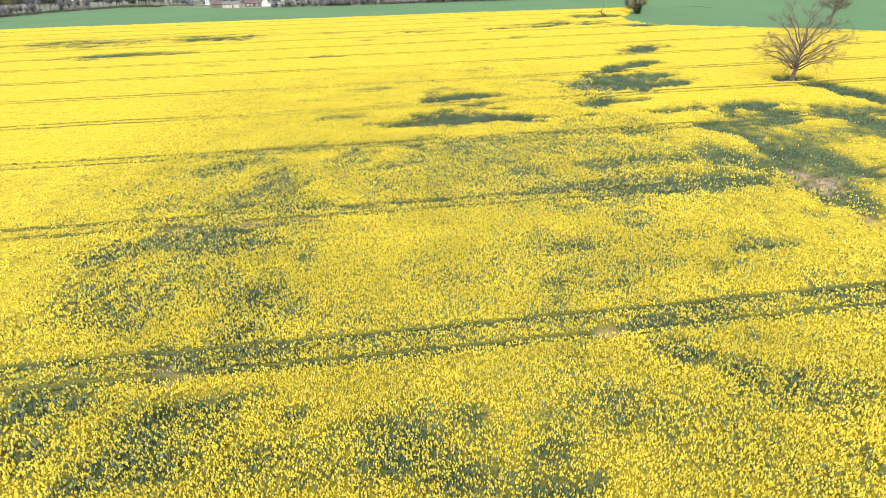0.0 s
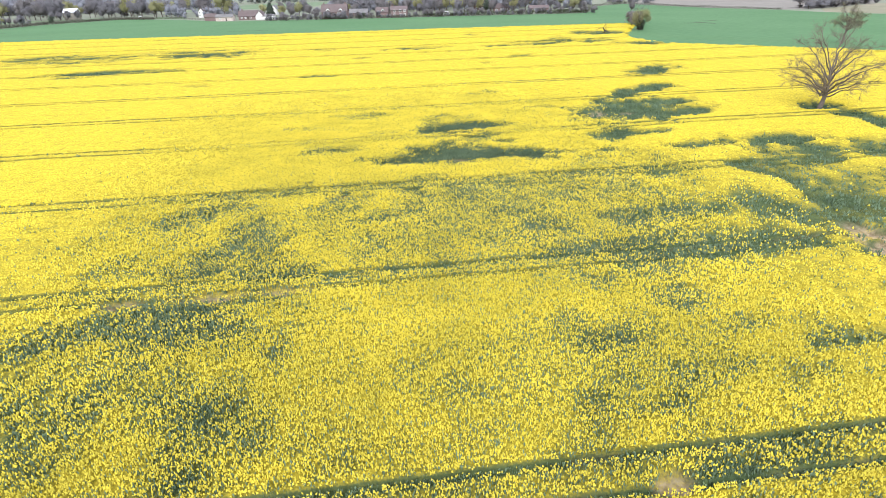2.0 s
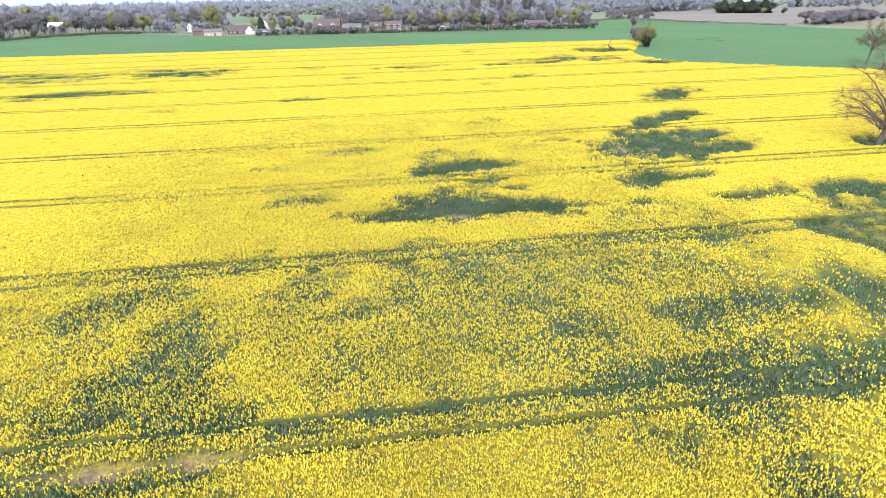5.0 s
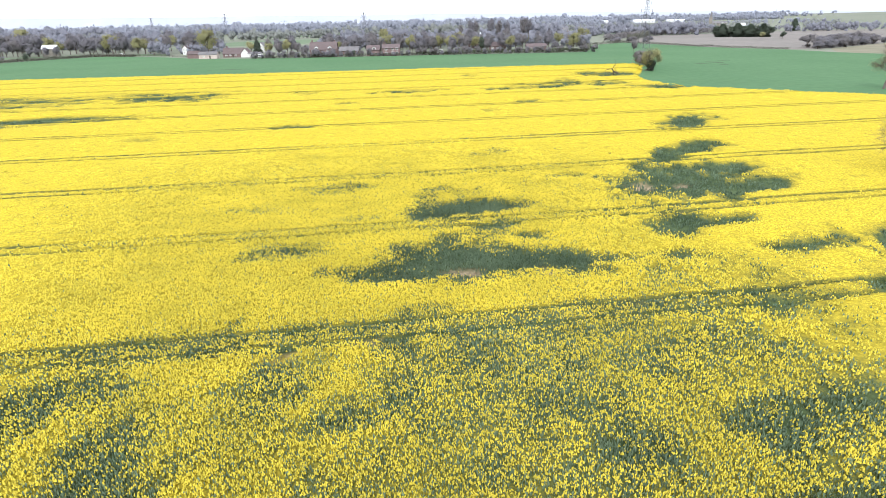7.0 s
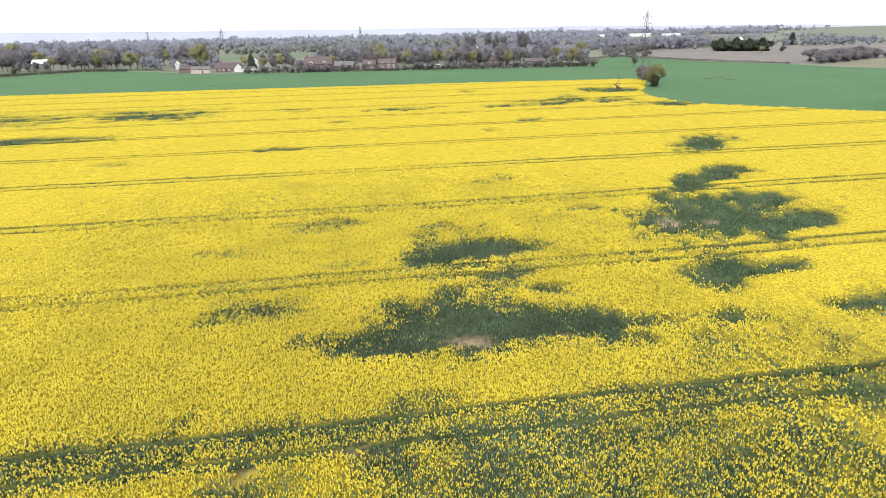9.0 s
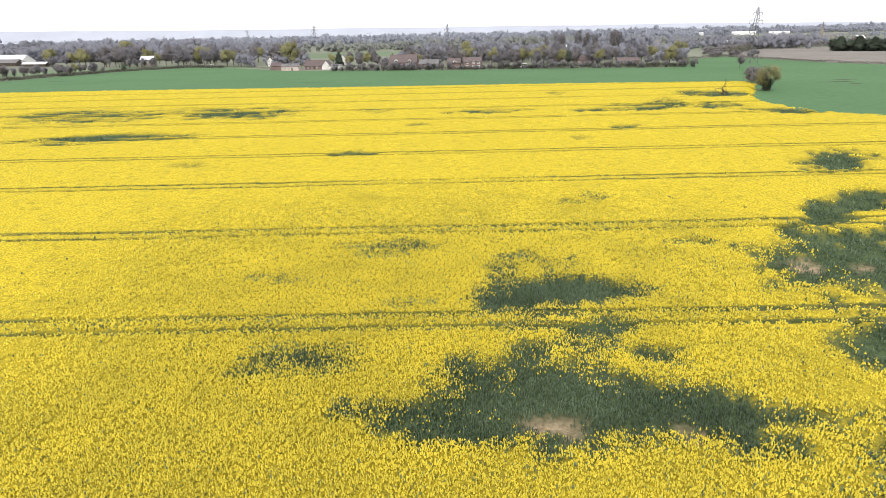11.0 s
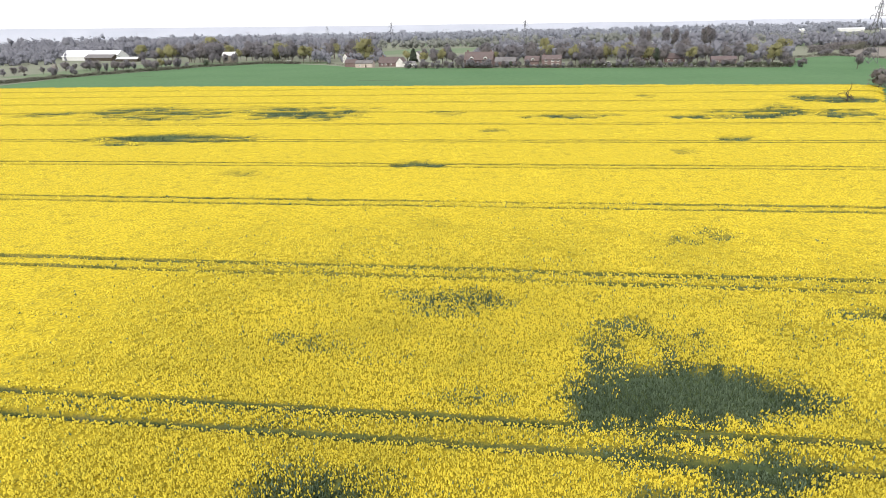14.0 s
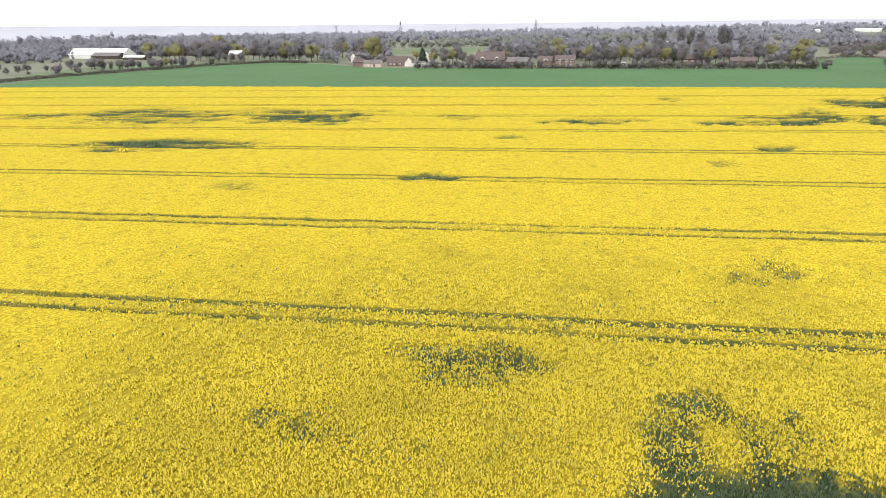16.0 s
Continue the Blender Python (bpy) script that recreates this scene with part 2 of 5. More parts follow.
ICO_TRIS = np.array([t if np.linalg.det(ICO[list(t)]) > 0 else t[::-1] for t in ICO_TRIS])


def lumps(rng, centres, radii):
    """Uneven inner masses of twigs, twelve corners each: verts, tris and the way out of each corner."""
    n = len(centres)
    ways = np.tile(ICO, (n, 1)).reshape(n, 12, 3)
    verts = centres[:, None] + ways * np.asarray(radii).reshape(n, 1, -1) * rng.uniform(0.45, 1.2, (n, 12, 1))
    tris = (np.arange(n) * 12)[:, None, None] + ICO_TRIS[None]
    return verts.reshape(-1, 3), tris.reshape(-1, 3), ways.reshape(-1, 3)


def soften(me, ways):
    """Shades a crown of clumps as one rounded mass: each corner's normal points out of the crown."""
    ways = np.asarray(ways, float)
    ways = ways / (np.linalg.norm(ways, axis=1, keepdims=True) + 1e-9)
    me.normals_split_custom_set_from_vertices(ways.tolist())
    return me


# ---- smooth noise on the plan ----
_grid = np.random.RandomState(11).rand(256, 256)


def value_noise(x, y, size, shift=0.0):
    u, v = np.asarray(x) / size + 37.3 + shift, np.asarray(y) / size + 91.7 - shift * 1.7
    i, j = np.floor(u).astype(int), np.floor(v).astype(int)
    fu, fv = u - i, v - j
    fu, fv = fu * fu * (3 - 2 * fu), fv * fv * (3 - 2 * fv)
    g = lambda a, b: _grid[a % 256, b % 256]
    return (g(i, j) * (1 - fu) + g(i + 1, j) * fu) * (1 - fv) + (g(i, j + 1) * (1 - fu) + g(i + 1, j + 1) * fu) * fv


def fractal(x, y, size, shift=0.0):
    return (value_noise(x, y, size, shift) * 0.5 + value_noise(x, y, size / 2.1, shift + 5) * 0.3 + value_noise(x, y, size / 4.3, shift + 9) * 0.2)


def ease(lo, hi, v):
    k = np.clip((v - lo) / (hi - lo), 0, 1)
    return k * k * (3 - 2 * k)


def inside(poly, x, y):
    x, y = np.asarray(x), np.asarray(y)
    hit = np.zeros(x.shape, bool)
    for (ax, ay), (bx, by) in zip(poly, poly[1:] + poly[:1]):
        cross = (ay > y) != (by > y)
        with np.errstate(divide="ignore", invalid="ignore"):
            hit ^= cross & (x < (bx - ax) * (y - ay) / (by - ay + 1e-12) + ax)
    return hit


# ---- the plan of the rapeseed field ----
FIELD = [(-330, 244), (-170, 240), (-60, 231), (30, 226), (90, 221), (132, 216), (137, 212), (128, 195), (118, 176), (110, 160), (106, 146),
         (107, 128), (112, 116), (128, 101), (148, 84), (162, 68), (190, 36), (250, -60), (250, -170), (-330, -170)]
GAPS, BARE = [], []


def gap(x, y, a, b, turn, fewer):
    """An uneven oval of the field with fewer flowers: centre, half axes, turn of the long axis, share of the flowers missing."""
    GAPS.append((x, y, a, b, radians(turn), fewer))


def bare(x, y, a, b, turn):
    """A spot of bare, straw-coloured soil."""
    BARE.append((x, y, a, b, radians(turn)))


gap(11.1, -11.4, 9.0, 4.7, 172, 1)
gap(2.6, -13.0, 5.5, 2.1, 175, 0.9)
gap(20.1, -12.9, 3.3, 2.7, 174, 1)
gap(23.6, -13.8, 2.6, 1.5, 4, 0.8)
gap(23.1, -16.6, 1.1, 0.8, 61, 0.8)
bare(9.4, -14.1, 2.2, 1.1, 177)
bare(17.3, -14.6, 1.1, 0.8, 160)
gap(9.0, 4.1, 5.1, 3.9, 24, 1)
gap(14.8, 5.2, 4.6, 2.7, 16, 1)
gap(15.1, -1.9, 3.2, 1.5, 178, 0.7)
gap(46.6, 12.4, 12.4, 9.1, 26, 1)
gap(55.0, 7.7, 7.0, 3.5, 11, 1)
gap(55.2, 18.1, 7.1, 3.6, 179, 1)
gap(52.4, 28.4, 6.4, 2.5, 57, 1)
gap(61.2, 32.8, 7.6, 3.7, 30, 1)
gap(73.3, 57.1, 9.7, 5.4, 47, 1)
gap(36.6, -6.1, 4.4, 3.0, 27, 1)
gap(42.8, -5.4, 3.3, 1.6, 10, 0.95)
gap(31.5, -14.2, 1.4, 1.1, 22, 0.7)
gap(45.6, -13.7, 3.4, 1.2, 4, 0.9)
bare(40.1, 11.1, 1.9, 1.4, 173)
bare(45.1, 10.4, 1.8, 1.0, 22)
gap(80.9, 6.4, 4.2, 3.0, 27, 1)
gap(81.5, -0.9, 2.9, 2.1, 15, 0.8)
gap(-113.5, 143.5, 25.3, 17.1, 160, 0.75)
gap(-61.9, 141.7, 20.6, 12.7, 167, 0.8)
gap(-60.4, 140.0, 10.0, 6.9, 152, 1)
gap(-81.8, 99.0, 17.1, 7.1, 4, 0.85)
gap(-18.1, 141.1, 5.5, 4.3, 155, 0.7)
gap(15.9, 134.3, 11.6, 4.7, 5, 0.85)
gap(98.5, 172.7, 12.2, 8.6, 74, 0.95)
gap(75.6, 144.2, 12.2, 5.5, 68, 0.75)
gap(58.3, 133.1, 14.4, 5.1, 5, 0.8)
gap(88.5, 136.0, 8.5, 7.8, 148, 1)
gap(101.0, 120.6, 6.9, 5.8, 42, 1)
gap(47.2, 99.3, 4.1, 2.9, 37, 0.9)
gap(34.3, 85.5, 3.1, 2.1, 54, 0.7)
gap(-16.4, 72.8, 5.0, 3.1, 6, 0.7)
gap(-46.7, 64.6, 3.9, 2.2, 170, 0.4)
gap(46.3, 181.8, 5.1, 3.7, 54, 0.5)
gap(-149.8, 141.5, 11.2, 6.8, 179, 0.6)
gap(-4.6, 110.4, 3.1, 2.5, 40, 0.5)
gap(-23.4, -30.3, 3.3, 3.3, 90, 0.55)
gap(-19.8, -28.5, 3.4, 1.7, 0, 0.45)
gap(-15.3, -23.7, 8.0, 1.9, 0, 0.42)
gap(-5.3, -23.3, 7.5, 1.6, 0, 0.32)
gap(10.4, -26.2, 6.0, 2.2, 0, 0.45)
gap(1.8, -26.9, 2.4, 2.2, 0, 0.5)
gap(-1.3, -34.2, 3.1, 1.8, 0, 0.75)
gap(-3.9, -34.9, 1.5, 1.1, 0, 0.6)
gap(1.4, -32.3, 3.7, 1.4, 90, 0.45)
gap(-7.2, -30.7, 3.3, 2.6, 0, 0.35)
gap(-16.2, -34.9, 2.5, 2.2, 0, 0.5)
gap(-14.3, -39.0, 2.8, 2.4, 0, 0.6)
gap(-17.9, -40.6, 2.3, 1.4, 0, 0.65)
gap(-15.8, -43.7, 4.7, 2.4, 0, 0.5)
gap(-11.7, -45.8, 4.1, 1.4, 0, 0.6)
gap(-24.8, -43.6, 4.2, 1.7, 0, 0.4)
gap(-26.8, -41.1, 2.6, 1.4, 0, 0.35)
gap(-18.8, -45.3, 3.3, 1.1, 0, 0.55)
gap(-3.8, -42.6, 2.7, 1.7, 0, 0.35)
gap(-1.3, -46.8, 1.6, 0.8, 0, 0.7)
gap(1.9, -47.0, 2.5, 0.7, 0, 0.5)
gap(-6.0, -47.7, 2.0, 0.7, 0, 0.7)
gap(7.4, -38.0, 12.4, 6.3, 0, 0.22)
gap(13.6, -34.5, 3.7, 2.7, 90, 0.5)
gap(14.7, -39.3, 2.4, 1.9, 0, 0.65)
gap(19.1, -31.6, 3.4, 2.8, 0, 0.4)
gap(22.9, -33.6, 2.7, 2.0, 0, 0.45)
gap(24.3, -38.8, 3.5, 2.1, 0, 0.75)
gap(18.0, -45.5, 4.8, 1.5, 0, 0.65)
gap(16.1, -46.8, 2.1, 1.0, 0, 0.7)
gap(12.1, -46.9, 2.1, 0.7, 0, 0.6)
gap(23.6, -46.4, 5.2, 1.8, 0, 0.5)
gap(33.0, -38.0, 4.6, 2.0, 0, 0.7)
gap(39.2, -36.6, 3.2, 1.7, 0, 0.6)
gap(41.0, -39.5, 5.5, 4.0, 90, 0.85)
gap(48.6, -34.2, 6.9, 2.2, 90, 0.8)
gap(36.1, -25.2, 5.6, 1.9, 0, 0.35)
gap(26.8, -48.6, 6.2, 1.3, 0, 0.6)
gap(32.6, -47.1, 5.2, 2.9, 0, 0.55)
gap(36.9, -46.1, 3.2, 2.6, 90, 0.6)
gap(54.3, -22.9, 7.2, 5.9, 0, 0.6)
gap(61.5, -19.9, 6.7, 2.7, 90, 0.7)
gap(46.5, -25.4, 3.1, 2.5, 90, 0.7)
gap(57.5, -14.0, 9.5, 2.9, 0, 0.85)
gap(46.8, -13.9, 3.7, 1.6, 0, 0.5)
gap(-19.6, -51.5, 5.3, 1.4, 0, 0.58)
gap(-23.3, -49.9, 2.2, 0.9, 0, 0.6)
gap(-14.3, -50.5, 4.7, 0.9, 0, 0.65)
gap(-16.2, -53.9, 3.0, 2.5, 0, 0.42)
gap(-13.8, -55.6, 2.3, 2.2, 90, 0.58)
gap(-20.0, -54.2, 3.2, 2.0, 0, 0.5)
gap(-20.2, -56.1, 1.8, 0.9, 0, 0.6)
gap(-9.4, -55.0, 1.3, 0.7, 0, 0.7)
gap(-9.5, -52.1, 2.1, 0.7, 0, 0.5)
gap(-11.9, -53.2, 1.4, 0.8, 0, 0.4)
bare(-15.4, -49.0, 1.9, 0.7, 0)
bare(-11.5, -49.0, 2.3, 0.7, 0)
bare(-24.6, -49.1, 1.5, 0.7, 0)
bare(-18.7, -48.7, 1.5, 0.7, 0)
gap(-29.1, -55.6, 1.3, 0.8, 0, 0.7)
gap(-24.6, -53.5, 5.6, 1.5, 0, 0.4)
gap(-14.6, -54.9, 2.3, 2.3, 90, 0.75)
gap(-18.4, -55.5, 2.7, 1.8, 0, 0.6)
gap(-9.7, -54.8, 1.4, 1.1, 0, 0.5)
gap(-20.7, -52.0, 3.9, 1.6, 0, 0.6)
gap(-16.6, -62.0, 2.8, 2.0, 90, 0.45)
gap(-17.0, -64.3, 1.6, 1.5, 90, 0.5)
gap(-13.9, -65.9, 3.4, 2.2, 90, 0.45)
gap(-12.8, -62.6, 4.0, 1.6, 90, 0.35)
gap(-10.2, -58.9, 2.0, 1.1, 90, 0.45)
gap(-14.1, -68.9, 2.0, 1.2, 0, 0.5)
gap(-22.2, -59.7, 4.1, 3.1, 0, 0.3)
gap(-23.2, -64.4, 3.7, 3.2, 0, 0.25)
gap(-27.7, -60.1, 3.2, 2.0, 90, 0.3)
gap(-10.7, -66.5, 2.8, 1.4, 90, 0.3)
gap(13.7, -60.3, 2.6, 1.3, 0, 0.4)
gap(15.5, -51.8, 2.5, 1.2, 0, 0.5)
gap(21.2, -49.8, 3.1, 2.6, 0, 0.45)
gap(21.1, -55.6, 2.8, 2.1, 0, 0.4)
gap(29.4, -63.0, 2.5, 1.1, 0, 0.65)
gap(28.7, -60.8, 1.7, 1.0, 0, 0.4)
gap(23.6, -59.9, 2.6, 0.9, 0, 0.35)
gap(13.5, -67.6, 2.2, 0.7, 0, 0.5)
gap(10.1, -66.4, 1.5, 0.9, 0, 0.35)
gap(17.9, -65.2, 3.1, 1.1, 0, 0.3)
gap(11.2, -58.5, 2.6, 1.3, 90, 0.3)
gap(38.3, -57.7, 1.8, 1.4, 90, 0.5)
gap(23.9, -66.2, 3.0, 1.1, 0, 0.25)
gap(-14.8, -72.1, 5.4, 0.7, 0, 0.6)
gap(15.6, -77.0, 1.4, 0.7, 0, 0.8)
gap(14.8, -75.9, 1.2, 0.7, 0, 0.5)
gap(20.4, -75.6, 0.7, 0.6, 90, 0.4)
gap(17.5, -77.8, 1.1, 0.7, 0, 0.6)
gap(14.9, -72.6, 2.5, 0.7, 0, 0.5)
bare(-18.1, -72.3, 1.2, 0.7, 0)
bare(11.3, -72.9, 0.9, 0.7, 0)
gap(0.9, -79.7, 1.1, 0.7, 0, 0.65)
gap(4.7, -80.3, 0.9, 0.7, 0, 0.4)
gap(-3.5, -80.5, 2.1, 0.8, 0, 0.35)
gap(4.5, -83.0, 0.9, 0.7, 0, 0.6)
gap(-4.2, -82.8, 2.3, 0.7, 0, 0.5)
gap(0.4, -84.2, 1.4, 0.7, 0, 0.5)
gap(17.6, -79.4, 1.0, 0.7, 0, 0.6)
gap(15.0, -75.0, 1.5, 0.7, 0, 0.5)
gap(23.0, -82.0, 0.9, 0.7, 0, 0.5)
bare(-17.7, -73.5, 2.0, 0.8, 0)
gap(-15.7, -76.0, 3.7, 0.8, 0, 0.75)
gap(-23.3, -75.2, 3.4, 1.4, 0, 0.5)
gap(-23.0, -78.4, 2.0, 1.9, 90, 0.4)
gap(-16.9, -78.9, 4.1, 2.3, 0, 0.4)
gap(-9.7, -83.1, 1.1, 0.7, 0, 0.4)
gap(-17.7, -81.4, 2.9, 1.2, 0, 0.35)
gap(3.8, -85.3, 2.7, 0.7, 0, 0.5)
gap(-9.2, -78.1, 1.0, 0.7, 0, 0.45)
gap(19.6, -86.0, 0.8, 0.8, 90, 0.4)
gap(49.4, -43.0, 7.5, 5.9, 90, 0.8)
bare(45.8, -48.5, 3.4, 2.7, 90)
gap(44.9, -53.8, 5.6, 3.9, 90, 0.8)
bare(42.4, -60.0, 1.5, 1.0, 90)
gap(83.4, -12.4, 15.2, 3.2, 90, 0.9)
gap(70.0, -27.8, 7.8, 2.3, 90, 0.8)
gap(53.8, -35.0, 5.8, 4.5, 0, 0.6)
gap(-12.9, -23.2, 2.1, 0.7, 0, 0.42)
gap(-7.0, -22.6, 2.5, 0.9, 0, 0.39)
gap(-11.2, -21.1, 0.7, 0.7, 0, 0.5)
gap(-1.1, -23.4, 4.3, 0.8, 0, 0.42)
gap(4.1, -21.7, 2.3, 1.2, 0, 0.4)
gap(7.6, -24.9, 3.5, 0.8, 0, 0.49)
gap(13.2, -24.5, 2.2, 0.7, 0, 0.35)
gap(17.9, -22.5, 2.3, 0.8, 0, 0.49)
gap(19.1, -24.3, 2.9, 0.7, 0, 0.35)
gap(23.6, -23.5, 3.8, 0.7, 0, 0.42)
gap(34.2, -22.7, 3.6, 0.7, 0, 0.49)
gap(33.3, -25.9, 1.9, 1.8, 90, 0.42)
bare(-7.3, -26.2, 1.9, 0.7, 0)
bare(0.3, -25.7, 2.0, 0.7, 0)
gap(6.7, -29.1, 4.7, 1.3, 0, 0.45)
gap(14.9, -29.2, 3.2, 0.9, 0, 0.4)
gap(-5.5, -27.8, 3.1, 0.7, 0, 0.5)
gap(19.3, -27.5, 2.7, 0.7, 0, 0.5)
gap(-17.6, -25.8, 1.9, 0.7, 0, 0.35)
gap(-7.9, -6.8, 4.8, 1.3, 0, 0.36)
gap(-1.8, -12.4, 2.8, 1.6, 0, 0.45)
gap(0.4, -14.1, 3.6, 1.2, 0, 0.7)
gap(24.4, -13.9, 3.3, 1.4, 0, 0.6)
gap(17.7, -5.8, 1.5, 1.3, 0, 0.8)
gap(14.5, -2.1, 3.4, 1.4, 0, 0.5)
gap(32.8, -14.5, 2.3, 1.1, 0, 0.5)
gap(44.5, -14.0, 1.9, 1.3, 0, 0.8)
gap(21.8, -16.3, 3.1, 1.1, 0, 0.5)
gap(-5.9, 18.7, 5.0, 1.7, 0, 0.45)
gap(-1.1, 17.9, 2.6, 0.9, 0, 0.35)
gap(-15.3, 9.4, 1.8, 1.1, 0, 0.35)
gap(-17.2, 10.0, 1.2, 0.8, 0, 0.4)
gap(24.7, 36.8, 2.6, 2.1, 0, 0.5)
gap(20.5, 35.1, 1.6, 1.2, 0, 0.4)
gap(11.1, 14.2, 2.7, 1.4, 0, 0.6)
gap(8.5, 11.3, 2.2, 2.0, 90, 0.6)
gap(8.1, 8.9, 2.1, 1.6, 0, 0.6)
gap(14.1, 11.8, 3.0, 2.7, 0, 0.25)
gap(-7.4, -4.6, 3.5, 1.1, 0, 0.36)
gap(-10.9, -4.0, 1.9, 0.9, 0, 0.25)
gap(31.0, 17.9, 2.7, 1.4, 0, 0.5)
gap(-12.5, 8.6, 2.7, 1.7, 0, 0.25)
gap(-6.0, 15.8, 3.0, 1.6, 0, 0.3)
gap(20.8, 5.0, 1.8, 1.4, 0, 0.5)
gap(-0.7, 3.5, 3.4, 0.9, 0, 0.18)
gap(12.2, -1.7, 4.7, 0.9, 0, 0.6)
gap(7.7, -0.8, 2.6, 0.6, 0, 0.6)
gap(10.6, 0.7, 2.7, 0.5, 0, 0.4)
gap(11.3, -29.9, 12.3, 1.7, 0, 0.35)
gap(26.4, -30.2, 4.8, 3.3, 0, 0.4)
gap(-1.2, -82.1, 20.6, 2.7, 0, 0.18)
gap(20.3, -81.1, 4.7, 2.2, 0, 0.25)
gap(70, -21, 9, 5, 0, .6)
gap(66, -32, 9, 4, 0, .5)
gap(8.6, -5.5, 2.0, 2.0, 90, .7)
gap(3.2, -7.6, 2.5, 1.8, 0, .6)
gap(12.8, -4.2, 4.1, 1.1, 0, .35)
gap(19.2, -5.4, 1.6, 0.8, 0, .6)
gap(15.4, -3.6, 1.0, 0.6, 0, .5)
gap(11.1, 0.3, 3.4, 0.5, 0, .5)
gap(14.4, -2.3, 2.8, 0.7, 0, .6)
gap(-9.5, -5.7, 2.8, 0.7, 0, .6)
gap(-73.5, 150.9, 28.0, 9.4, 0, .6)
gap(-67.2, 98.5, 8.8, 4.4, 0, .6)
gap(69.0, 138.6, 14.1, 6.5, 0, .6)
gap(104.2, 168.6, 12.3, 9.1, 0, .6)
gap(97.5, 124.1, 8.3, 4.7, 0, .6)
gap(15.9, -27.1, 12.5, 1.6, 0, 0.45)
gap(27.5, -25.4, 4.1, 1.8, 0, 0.4)
gap(34.5, -18.9, 13.1, 3.5, 0, 0.25)


def ovals(x, y, rows, wobble):
    """How far inside the ovals each place lies, 0 to 1, times the share in the row."""
    best = np.zeros(len(x))
    for cx, cy, a, b, turn, *share in rows:
        reach = a * 1.6 + 1
        near = np.flatnonzero((np.abs(x - cx) < reach) & (np.abs(y - cy) < reach))
        if len(near) == 0:
            continue
        dx, dy = x[near] - cx, y[near] - cy
        u, v = (dx * math.cos(turn) + dy * math.sin(turn)) / a, (dy * math.cos(turn) - dx * math.sin(turn)) / b
        r = np.hypot(u, v) + wobble[near]
        inner = (1 - ease(0.55, 1.4, r)) * (share[0] if share else 1.0)
        best[near] = 0.65 * np.maximum(best[near], inner) + 0.35 * (1 - (1 - best[near]) * (1 - inner))
    return best


def track_offset(x, y):
    """Distance across to the nearest tramline's middle, every 24 m."""
    w = y + 0.30 * (value_noise(x, np.round(y / 24) * 40, 22) - 0.5)
    return w - np.round(w / 24) * 24


def crop_state(x, y):
    """Share of flowers, share of bare soil, height of the plants, wheel track."""
    x, y = np.asarray(x, float), np.asarray(y, float)
    wob = (fractal(x, y, 5.0) - 0.5) * 1.2 + (fractal(x, y, 1.5, 3) - 0.5) * 0.9
    miss = ovals(x, y, GAPS, wob)
    streak = ease(0.36, 0.60, fractal(x * 0.22, y, 2.6, 14))
    miss = np.where(y > 85, np.clip(miss * (0.45 + 0.75 * streak), 0, 1), miss)
    # ragged clumps: a half-open stand shows plants in bloom beside plants without flowers
    clump = ease(0.30, 0.70, 0.6 * fractal(x, y, 1.9, 3) + 0.4 * fractal(x, y, 0.8, 23))
    miss = np.clip(miss + 1.7 * miss * (1 - miss) * (0.5 - clump), 0, 1)
    soil = ovals(x, y, BARE, wob * 1.2) * ease(0.22, 0.46, fractal(x, y, 0.9, 7))
    thin = 1 - ease(-32, -14, y + 8 * (fractal(x, y, 18, 2) - 0.5))
    f = 0.98 - 0.10 * thin - 0.09 * thin * ease(0.42, 0.70, fractal(x, y, 9, 4)) - 0.08 * ease(0.55, 0.8, fractal(x, y, 4, 8))
    f = f - 0.16 * thin * ease(0.60, 0.72, fractal(x * 0.7, y, 2.4, 18))
    t = np.abs(track_offset(x, y))
    middle = (1 - ease(0.75, 1.05, t))
    f = f - 0.14 * middle - 0.10 * ease(-8, 22, x) * ease(-58, -46, y) * (1 - ease(-26, -18, y))
    f = np.clip(f, 0.05, 1) * (1 - miss * (1 - 0.12 * thin))
    wheel = (1 - ease(0.15, 0.34, np.abs(t - 1.22)))
    wheel = wheel * (0.72 + 0.28 * ease(0.35, 0.6, fractal(x, y, 6, 6)))
    h = (1.22 + 0.25 * (fractal(x, y, 3.0, 1) - 0.5)) * (0.66 + 0.34 * np.clip(f * 1.3, 0, 1))
    return f, soil, h, wheel


def nearness(x, y):
    """How near the flight passes to a place of the field, in metres."""
    cy = np.clip(y - np.maximum(21, np.abs(x) / 0.8), -104, -18)
    return np.sqrt(x * x + (y - cy) ** 2 + 23.0**2)


# ---- ground ----
def sheet(name, poly, z, mat, label, category):
    me = mesh_of(name, [(x, y, z) for x, y in poly], [np.arange(len(poly))[None]], [mat])
    return tagged(new(name, me), label, category, kind="structure")


sheet("ground", [(-4900, -1500), (4900, -1500), (4900, 4900), (-4900, 4900)], 0.0, GROUND, "dull green open farmland reaching the horizon", "ground")
sheet("ground_wheat_field", [(-284, 225), (-292, 318), (-251, 428), (-209, 470), (-150, 428), (-110, 384), (-10, 361), (90, 344), (150, 332), (166, 350), (190, 417),
      (237, 451), (255, 346), (279, 292), (283, 258), (330, 150), (330, -90), (200, -90), (95, 110), (95, 205), (-100, 215)],
      0.04, WHEAT, "even green field of young wheat beyond the rapeseed", "field")
sheet("ground_rough_pasture", [(238, 454), (257, 348), (283, 296), (303, 291), (385, 330), (651, 601), (531, 622), (323, 590)], 0.05, ROUGH,
      "brownish rough grassland behind the wheat", "field")
